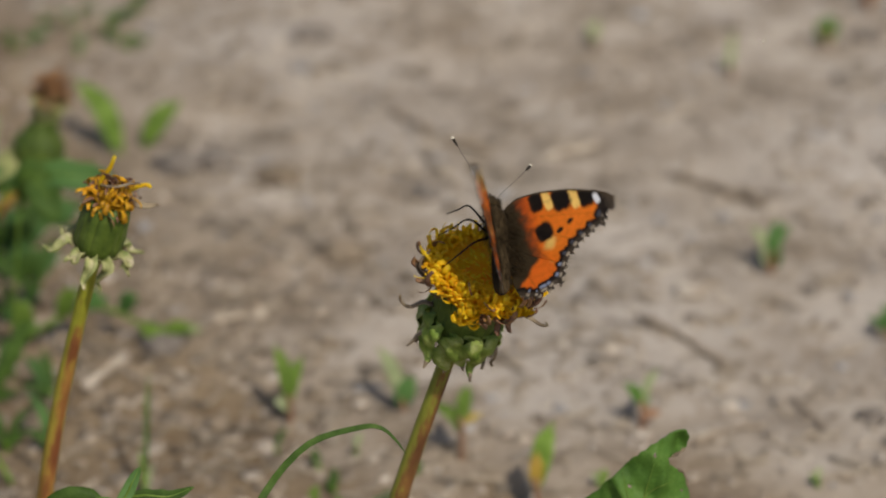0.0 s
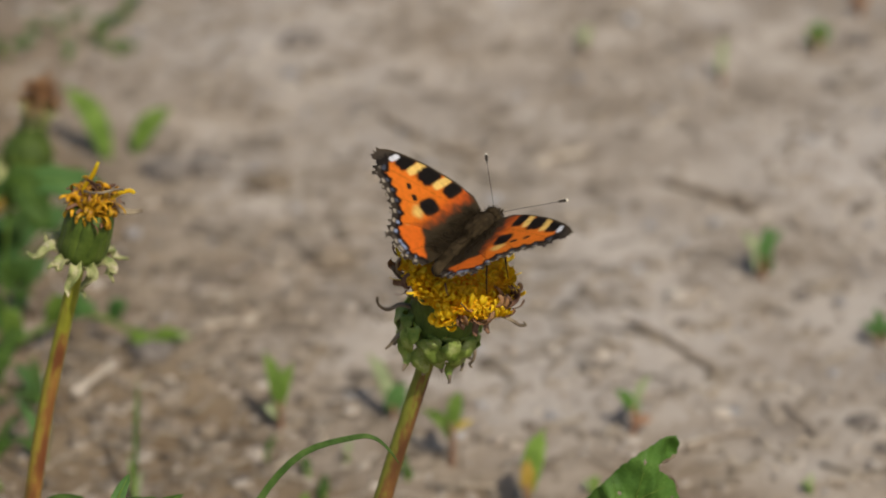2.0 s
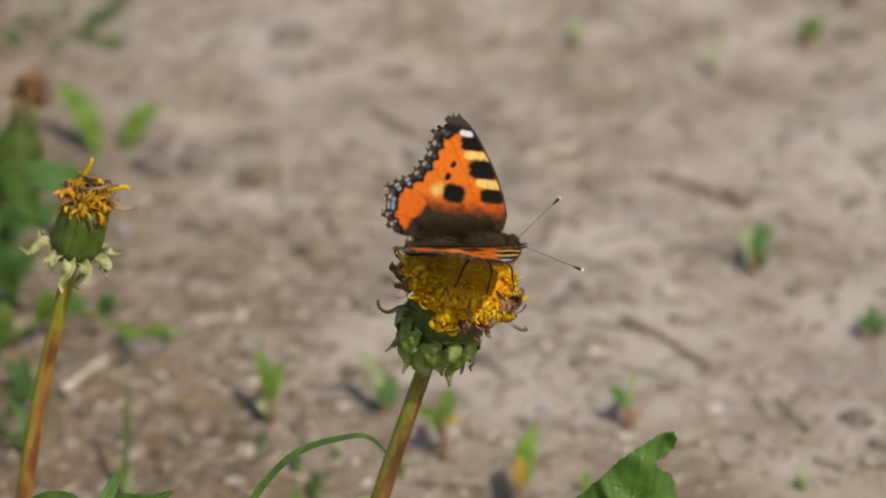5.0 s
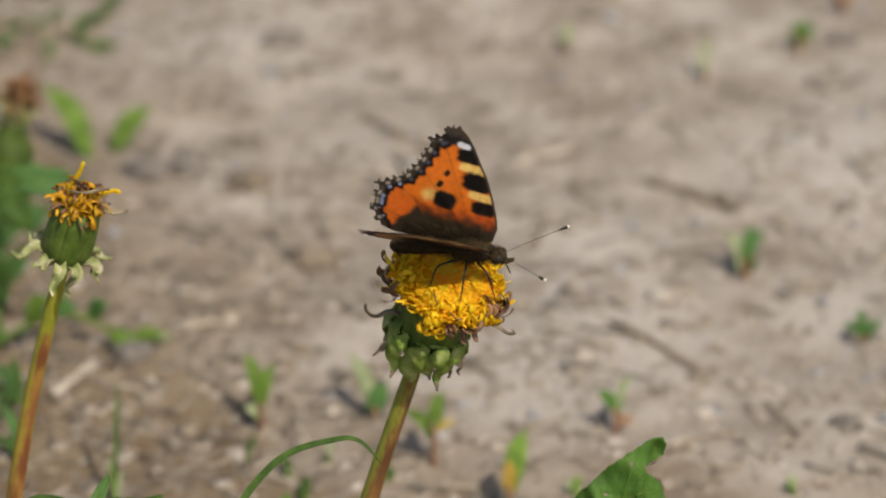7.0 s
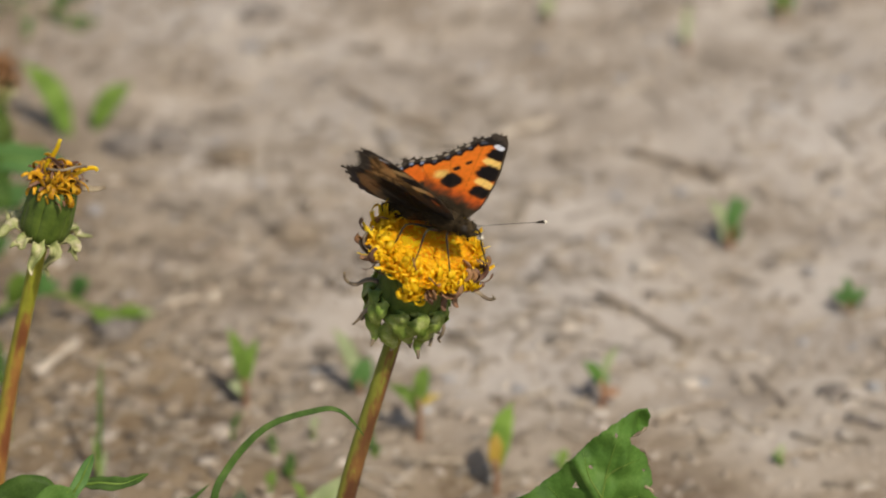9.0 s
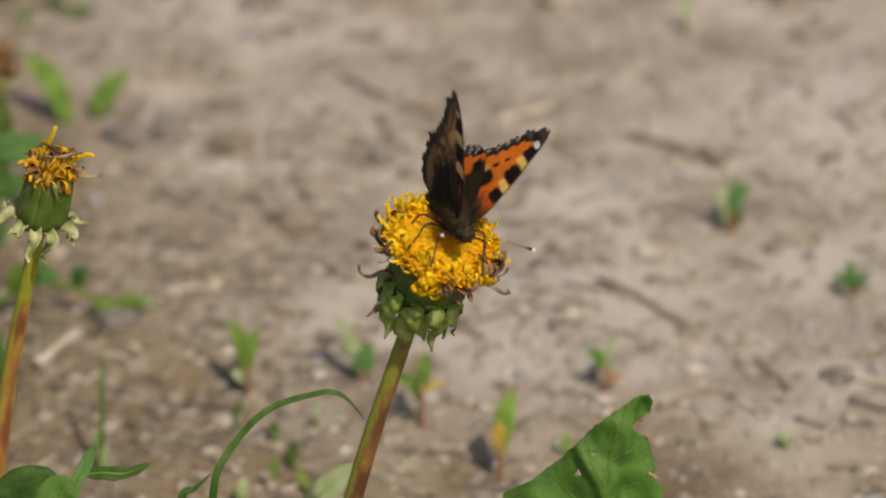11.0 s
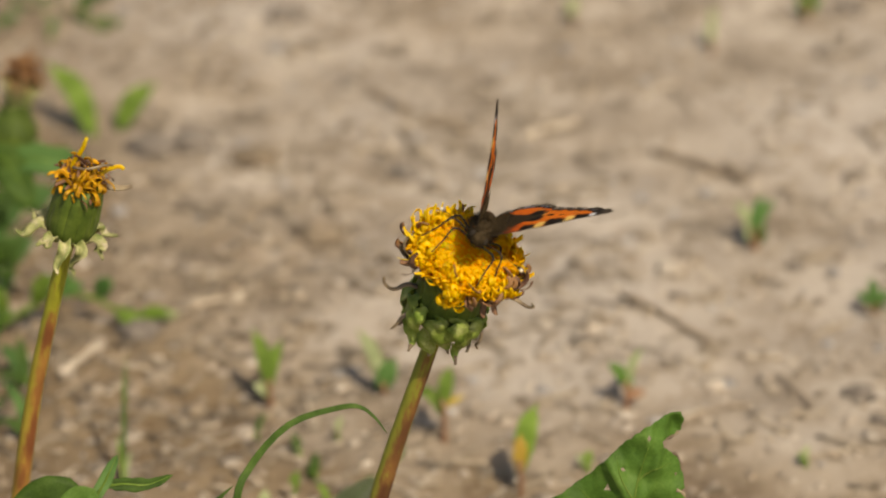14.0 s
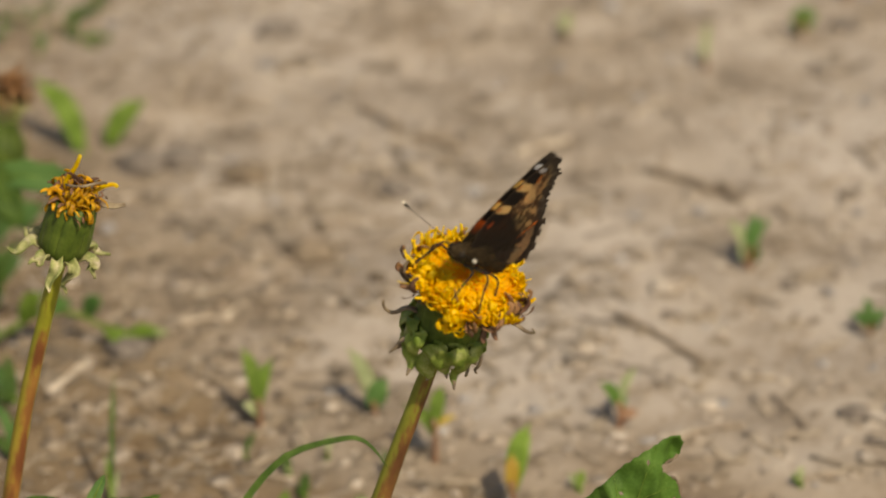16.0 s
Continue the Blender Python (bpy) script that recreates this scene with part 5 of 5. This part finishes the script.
    for mirror in (False, True):
        fore = new("wing", wing_mesh("wing", FORE, FORE_EDGE, fore_top, fore_under, mirror, 0.05))
        fore.parent = ob
        tagged(fore, "orange forewing with black bars and a white spot near its tip")
        hind = new("hindwing", wing_mesh("hindwing", HIND, HIND_EDGE, hind_top, hind_under, mirror, -0.02))
        hind.parent = fore
        tagged(hind, "orange and brown hindwing with blue crescents along its edge")
        bm = bmesh.new()
        out = -1 if mirror else 1
        for i in range(420):
            x, y = rnd.uniform(-10.5, 4.5), rnd.uniform(0.0, 2.2)
            l = rnd.uniform(1.0, 2.8)
            sweep(bm, [Vector((x, out * y, 0.12)) * MM, Vector((x - 0.35 * l, out * (y + 0.45 * l), 0.30)) * MM, Vector((x - 0.9 * l, out * (y + 0.8 * l), 0.20)) * MM], lambda u_: (0.04 * MM * (1.1 - u_),) * 2, 3)
        tagged(part("root_hair", bm, M_FUR, fore, "soft brown hairs over the wing's root"), kind="stuff")
        wings.append(fore)
        rears.append(hind)
    return ob, wings, rears


# ---------------------------------------------------------------- the place
ground()
scatter("gravel", M_PEBBLE, 5200, (0.3 * MM, 1.7 * MM), (0.2, 0.42), "small pale pebbles and crumbs strewn on the soil", "gravel", 1, slabs=160)
scatter("soil_crumbs", M_CLOD, 3000, (0.3 * MM, 1.7 * MM), (0.2, 0.45), "darker crumbs of dry soil", "soil", 2, slabs=180)
scatter("dark_soil_crumbs", M_HUMUS, 1000, (0.4 * MM, 2.6 * MM), (0.25, 0.5), "dark crumbs of soil below the weeds", "soil", 3, centre=(-0.065, 0.145, 0.036))
scatter("pale_gravel", M_PALEPEB, 900, (0.4 * MM, 2.0 * MM), (0.25, 0.45), "whitish and pinkish small pebbles on the soil", "gravel", 17)
scatter("grey_gravel", M_GREYPEB, 350, (0.6 * MM, 2.4 * MM), (0.3, 0.6), "bluish grey small pebbles on the soil", "gravel", 6)
litter()
stick("brown_stick", (0.0535, 0.2390), (0.0690, 0.2290), 1.3, M_TWIG, "short brown stick lying on the soil", 0.05)
stick("brown_stick", (0.0700, 0.2310), (0.0745, 0.2245), 1.8, M_TWIG, "stubby dark brown stick end on the soil")
stick("brown_stick", (0.0437, 0.1725), (0.0633, 0.1530), 1.0, M_TWIG, "slender brown stick lying on the soil", 0.03)
stick("dark_stick", (-0.0129, 0.2698), (-0.0040, 0.2590), 1.2, M_TWIG, "thin dark stick lying on the soil", 0.04)
stick("dark_stick", (0.0000, 0.2535), (0.0100, 0.2480), 1.5, M_TWIG, "dark stick lying on the soil", 0.04)
stick("dark_stick", (0.0955, 0.1184), (0.1037, 0.1154), 1.1, M_DARK, "dark stick lying on the soil", 0.03)
stick("dark_stick", (0.0545, 0.1171), (0.0697, 0.1262), 0.8, M_TWIG, "bent thin brown stick on the soil", 0.08)
stick("dark_stick", (0.0767, 0.1391), (0.0831, 0.1248), 0.5, M_TWIG, "fine brown stick on the soil", 0.03)
stick("pale_straw", (-0.0802, 0.1380), (-0.0722, 0.1510), 1.15, M_STRAW, "pale bleached piece of straw on the soil", 0.0, 3.0)
stick("pale_straw", (-0.0530, 0.1710), (-0.0410, 0.1725), 1.1, M_STRAW, "pale bleached piece of straw on the soil", 0.03)
stick("pale_straw", (0.0230, 0.2440), (0.0360, 0.2520), 1.3, M_STRAW, "long pale dry stalk on the soil", 0.05)
stick("pale_straw", (0.0270, 0.2180), (0.0430, 0.2230), 0.8, M_STRAW, "long pale dry stalk on the soil", 0.06)
for name, x, y, r, mat, label in (("clod", 0.1052, 0.3120, 3.0, M_DARK, "small dark clod on the soil"), ("clod", -0.0336, 0.3095, 3.6, M_DARK, "small dark clod on the soil"), ("stone", -0.0052, 0.2300, 3.0, M_DARK, "small dark grey stone on the soil"),
                                  ("stone", 0.0560, 0.1850, 3.0, M_PEBBLE, "small pale stone on the soil"), ("clod", -0.0395, 0.1265, 1.8, M_HUMUS, "dark brown lump at the foot of a seedling"), ("stone", -0.0390, 0.1180, 2.4, M_PEBBLE, "pale pinkish stone on the soil"),
                                  ("clod", -0.0040, 0.1260, 1.5, M_HUMUS, "dark brown lump at the foot of a seedling"), ("stone", -0.0590, 0.1400, 2.3, M_CLOD, "greyish flat stone on the soil"), ("clod", -0.0640, 0.1590, 3.8, M_DARK, "dark clod beside a creeping weed"),
                                  # the first two are dark lumps in place of shade beside the dandelion
                                  ("clod", -0.0640, 0.2420, 4.6, M_DARK, "dark brown lump standing in for a shadow on the soil"), ("clod", -0.0555, 0.2450, 4.2, M_DARK, "dark brown lump standing in for a shadow on the soil"), ("clod", -0.0240, 0.2030, 4.5, M_HUMUS, "low brown clod on the soil"), ("clod", -0.0400, 0.2380, 4.2, M_HUMUS, "low brown clod on the soil"), ("clod", 0.0940, 0.1300, 2.6, M_DARK, "dark clod on the soil"), ("stone", 0.0840, 0.1860, 1.8, M_DARK, "small bluish grey stone on the soil")):
    b = bmesh.new()
    blob(b, (x, y, relief(x, y) + r * 0.25 * MM), (r * 1.25 * MM, r * MM, r * 0.6 * MM), x * 50, 0.3, 3)
    mesh_thing(name, b, mat, label, name)
weeds()
bent_grass = grass("grass_blade", [(-38, -30, 0), (-38.5, -29, 40), (-36.3, -27.2, 74.0), (-33.5, -23.0, 81.5), (-26.0, -18.9, 88.4), (-16.5, -17.3, 91.0), (-12.6, -17.4, 91.0), (-9.9, -18.5, 89.2), (-7.9, -19.8, 86.9)], 0.74, "arched green grass blade bent over at its tip")
grass("grass_blade", [(-46, -24, 0), (-44, -23.5, 50), (-42.3, -22.9, 71.3), (-39.6, -21.6, 73.5), (-36.4, -20.2, 75.9)], 0.9, "short dark green grass blade")
# darker grass green carries the shade that lies on this leaf
big_leaf("dandelion_leaf", [(-80, -24, 0), (-79, -23, 40), (-76, -20, 64), (-70, -19.6, 70.5), (-64, -20, 70.2)], 6.5, M_GRASS, "dandelion leaf held level, its shade put into darker green", seed=2, lobes=0.04)
big_leaf("dandelion_leaf", [(-69, -33, 0), (-68.5, -32.5, 45), (-67, -31.0, 68), (-64.5, -28.8, 76.5), (-61.6, -27.5, 80.2)], 4.2, M_LEAF, "light green upright dandelion leaf", seed=3, lobes=0.03)
big_leaf("dandelion_leaf", [(-64, -28, 0), (-63.5, -27.5, 50), (-62.4, -26.7, 74), (-59.7, -23.6, 80), (-57.6, -21.4, 83.8)], 1.25, M_DEEP, "narrow pointed dark green leaf", seed=4, lobes=0.05)
big_leaf("dandelion_leaf", [(-68, -22, 0), (-66, -21.5, 50), (-62.1, -21.0, 73.8), (-57.9, -19.9, 76.3), (-52.6, -20.0, 76.2), (-47.6, -19.2, 77.8)], 1.25, M_GRASS, "narrow dark green leaf bent sideways", seed=5, lobes=0.2)
big_leaf("pale_leaf", [(-26, 50, 0), (-24, 50.5, 12), (-21, 51.6, 20), (-16.3, 53.5, 24.1), (-10.6, 55.7, 28.4)], 2.6, M_PALELEAF, "pale yellowish leaf low on the soil", seed=6, lobes=0.08)
big_leaf("dandelion_leaf", [(-106.0, 153.7, -37.2), (-103.9, 152.7, 5.2), (-98.6, 151.6, 41.2), (-89.0, 151.2, 49.7), (-78.4, 151.0, 49.2), (-72.1, 150.5, 47.6)], 3.4, M_DEEP, "broad green leaf held sideways", seed=7)
# the next two leaves have shading put into their colour by the darker grass green
big_leaf("dandelion_leaf", [(-97.5, 147.4, -37.2), (-96.5, 147.4, 5.2), (-92.8, 150.0, 48.7), (-88.5, 149.0, 47.1), (-84.8, 146.3, 41.2)], 3.6, M_GRASS, "green leaf with a drooping tip", seed=8)
big_leaf("dandelion_leaf", [(-104, 112, 0), (-101, 113, 10), (-96, 115.5, 20), (-92.5, 119, 27), (-90.5, 121, 31)], 1.9, M_GRASS, "narrow green leaf low on the soil", seed=9)
big_leaf("dandelion_leaf", [(-94, 104, 0), (-97, 105, 6), (-100, 107, 12), (-104, 110, 15), (-108, 112, 14)], 4.5, M_GRASS, "dark green leaf low on the soil", seed=10)
torn = torn_leaf()
bloom = flower()
wilted = closed_dandelion("dandelion_bud", (-0.0850, 0.0225, 0.0), [(-0.0850, 0.0225, -0.003), (-0.0825, 0.0225, 0.03), (-0.0768, 0.0228, 0.068)], (-0.0687, 0.0230, 0.1040), (0.26, -0.06, 0.96), 1.0,
                          "withered shut dandelion head with yellow tuft and curled bracts", 1.9, 1.42, 7, False, 215)
faded = closed_dandelion("dandelion_bud", (-0.1180, 0.1780, 0.0), [(-0.1180, 0.1780, -0.003), (-0.1120, 0.1790, 0.012), (-0.1010, 0.1810, 0.025)], (-0.0930, 0.1830, 0.0335), (0.22, 0.05, 0.97), 1.06,
                         "withered shut dandelion head with rust-brown tuft", 1.9, 1.4, 9, True, 120)
insect, wings, rears = butterfly()


# ---------------------------------------------------------------- what moves
# seconds, place in mm, turn in degrees, lift of its left and right wings in degrees
FLIGHT = [
    (0.0, 9.15, -3.0, 122.89, 32.1, -20.4, 98.0, 44.6, 62.5),
    (0.5, 5.71, -0.7, 123.49, 31.4, -21.3, 92.0, 10.3, 50.3),
    (1.0, 6.17, -1.37, 123.12, 30.4, -13.1, 81.1, 18.1, 56.7),
    (1.5, 7.09, -2.56, 123.08, 19.5, -10.6, 71.7, 29.4, 52.3),
    (2.0, 6.69, -2.31, 123.81, 15.5, -3.1, 58.8, 21.2, 37.3),
    (2.5, 6.2, -2.72, 123.85, 13.9, 4.2, 52.9, 22.9, 41.7),
    (3.0, 8.14, -4.35, 122.8, 18.0, 11.8, 41.6, 32.9, 36.4),
    (3.5, 6.43, -3.09, 123.05, 14.6, 9.4, 38.4, 25.9, 40.5),
    (4.0, 8.73, -4.58, 122.89, 23.4, 7.1, 36.4, 19.2, 44.1),
    (6.5, 7.24, -4.72, 121.58, 5.7, 4.1, -13.9, 76.2, 42.0),
    (7.0, 7.52, -4.82, 121.92, 3.9, 2.1, -14.7, 79.4, 39.2),
    (7.5, 9.4, -4.14, 120.98, 4.4, 5.1, -19.0, 75.9, 46.9),
    (8.0, 8.48, -3.08, 121.69, -6.0, 0.1, -27.8, 26.2, 48.5),
    (10.5, 5.12, -2.73, 121.44, -15.5, -8.6, -63.0, 38.0, 56.0),
    (11.0, 9.04, -5.38, 120.22, -19.4, -6.4, -73.0, 54.5, 80.5),
    (11.5, 13.25, -7.68, 119.49, -20.7, -10.4, -76.0, 50.0, 92.0),
    (12.0, 5.15, -1.82, 119.26, -13.4, -12.0, -76.7, 53.0, 92.5),
    (12.5, 11.34, -8.24, 119.08, -19.0, -10.8, -76.0, 50.5, 87.0),
    (13.0, 5.17, -1.62, 121.92, -19.8, -18.0, -84.3, 49.5, 72.5),
    (13.5, 6.52, -2.21, 120.22, -27.1, -13.5, -94.6, 63.8, 92.8),
    (14.0, 9.98, -4.47, 120.47, -36.1, -18.0, -96.4, 47.7, 61.3),
    (14.5, 7.73, -2.42, 121.12, -23.3, -25.0, -107.4, 50.5, 57.5),
    (15.0, 8.2, -2.92, 120.81, -23.2, -23.0, -113.6, 59.6, 78.8),
    (15.5, 8.97, -3.74, 121.23, -18.4, -20.4, -124.2, 77.0, 93.3),
    (16.0, 10.23, -7.63, 120.36, -20.6, -33.7, -122.0, 91.2, 93.0),
]
# seconds, and how far each head leans to the right and away, in mm
SWAY_BLOOM = [(0.0, 1.8, -0.3), (0.5, -0.9, 1.1), (1.0, -0.5, 0.9), (1.5, 0.0, 0.0), (2.0, -0.7, 0.6), (2.5, -0.2, 0.2), (3.0, 1.4, -1.6), (3.5, -0.2, -0.1), (4.0, 1.3, -1.8), (6.5, 0.7, -1.2), (7.0, 0.6, -1.7), (7.5, -0.0, -0.4), (8.0, -0.0, 0.2), (10.5, -0.6, 0.7), (11.0, 2.3, -1.0), (11.5, 5.0, -3.0), (12.0, -3.6, 3.0), (12.5, 3.0, -3.4), (13.0, -1.4, 2.2), (13.5, -1.5, 2.2), (14.0, 2.6, -0.3), (14.5, 1.3, 1.3), (15.0, 2.0, 1.2), (15.5, 2.6, -0.0), (16.0, 4.2, -1.7)]
SWAY_WILTED = [(0.0, 0.7, 0.9), (0.5, -0.5, 1.2), (1.0, -0.4, 1.0), (1.5, -0.0, 0.0), (2.0, -0.3, 0.6), (2.5, -0.0, -0.0), (3.0, 0.0, 0.7), (3.5, 0.0, 0.8), (4.0, 0.4, 0.9), (6.5, 0.6, 0.2), (7.0, 0.7, 0.7), (7.5, -0.1, 0.6), (8.0, -0.0, 0.6), (10.5, 0.2, 0.7), (11.0, -0.5, 1.3), (11.5, -0.9, 1.6), (12.0, -1.9, 1.6), (12.5, 0.3, 0.7), (13.0, 0.1, 0.8), (13.5, -1.0, 0.9), (14.0, 0.5, 1.5), (14.5, 1.1, 1.8), (15.0, 1.4, 2.1), (15.5, 1.8, 1.5), (16.0, 1.5, 1.4)]
SWAY_LEAF = [(0.0, -0.1, 0.4), (0.5, -0.4, 0.3), (1.0, 0.0, 0.2), (1.5, 0.0, 0.0), (2.0, -0.4, 0.3), (2.5, -0.1, 0.3), (3.0, 0.4, 0.4), (3.5, -0.1, 0.3), (4.0, 0.3, 0.7), (6.5, 0.6, 0.3), (7.0, 0.4, 0.0), (7.5, 0.7, 0.2), (8.0, 0.2, 0.3), (10.5, -0.2, -0.1), (11.0, -0.3, -0.4), (11.5, -0.2, -1.0), (12.0, -1.0, 0.0), (12.5, 0.9, -2.1), (13.0, 0.4, -0.9), (13.5, 0.8, -1.4), (14.0, 1.5, -0.2), (14.5, 1.2, 0.3), (15.0, 1.7, -0.5), (15.5, 2.0, -0.6), (16.0, 2.5, -1.4)]
SWAY_GRASS = [(0.0, 0.3, -2.2), (0.5, 0.3, -2.2), (3.5, 1.5, -4.2), (7.0, 1.2, -3.6), (8.0, 0.9, -3.0), (11.0, 0.0, 0.0), (12.5, 1.6, -2.2), (13.5, 0.8, -0.8), (14.5, 0.0, 0.0), (16.0, 2.0, -4.4)]


# seconds, lean of the open flower in mm to the right and away, where it swings faster
GUSTS = [(11.7, 5.0, -3.2), (11.9, 6.0, -3.8), (12.1, -1.0, 1.0), (12.2, 1.2, -1.0), (12.3, -2.8, 1.6), (12.4, -0.8, 0.2), (12.6, -0.4, 0.0), (12.7, -1.0, 0.4), (12.8, 1.6, -0.8)]
# seconds, lift of the left and right wings, where they flutter faster
BEATS = [(0.1, 22, 46), (0.2, 30, 48), (0.3, 8, 46), (0.4, 13, 47), (0.6, 10, 50), (0.7, 28, 62), (6.3, 74, 34), (7.6, 74, 40), (7.8, 68, 44), (8.2, 30, 40), (10.3, 32, 44), (10.4, 33, 42), (10.6, 38, 62),
         (10.7, 44, 74), (12.7, 46, 66), (12.8, 44, 58), (12.9, 46, 70), (13.1, 44, 88), (13.2, 42, 74), (13.3, 55, 88), (13.4, 55, 82), (13.7, 52, 94), (13.9, 46, 64), (14.1, 52, 74), (14.2, 58, 74), (14.3, 52, 64),
         (14.6, 55, 60), (15.1, 70, 88), (15.3, 74, 91)]


# seconds, degrees by which the hindwings are lifted above the plane of the forewings
SPLAY = [(0.0, 0), (8.0, 0), (10.5, 2), (11.0, 4), (11.5, 6), (12.5, 5), (13.0, 4), (13.5, 3), (14.0, 1), (14.5, 1), (15.0, 7), (15.5, 11), (16.0, 8)]


def between(rows, t):
    """The row at t seconds, straight between its neighbours."""
    for p, q in zip(rows, rows[1:]):
        if p[0] <= t <= q[0]:
            u = (t - p[0]) / (q[0] - p[0])
            return [a + (b - a) * u for a, b in zip(p, q)]


def swaying(ob, rows, height):
    x, y, z = ob.location
    walk(ob, [(t, pose(x, y, z, math.degrees(-b / height), math.degrees(a / height), 0)) for t, a, b in rows])


def motions():
    swaying(bloom, sorted(SWAY_BLOOM + GUSTS), 112.0)
    swaying(wilted, SWAY_WILTED, 118.0)
    swaying(torn, SWAY_LEAF, 80.0)
    swaying(bent_grass, SWAY_GRASS, 90.0)
    ride = [list(r[:7]) for r in FLIGHT]
    for t, a, b in GUSTS:
        r, calm = between(FLIGHT, t)[:7], between(SWAY_BLOOM, t)
        ride.append([t, r[1] + a - calm[1], r[2] + b - calm[2], *r[3:]])
    walk(insect, [(t, pose(x * MM, y * MM, z * MM, rx, ry, rz)) for t, x, y, z, rx, ry, rz in sorted(ride)])
    beat = sorted([(r[0], r[7], r[8]) for r in FLIGHT] + BEATS)
    walk(wings[0], [(t, pose(0, 1.0 * MM, 1.5 * MM, left, 0, 0)) for t, left, right in beat])
    walk(rears[0], [(t, pose(0, 0, 0, up, 0, 0)) for t, up in SPLAY])
    walk(rears[1], [(t, pose(0, 0, 0, -up if t < 15 else 0, 0, 0)) for t, up in SPLAY])
    walk(wings[1], [(t, pose(0, -1.0 * MM, 1.5 * MM, -right, 0, 0)) for t, left, right in beat])


motions()
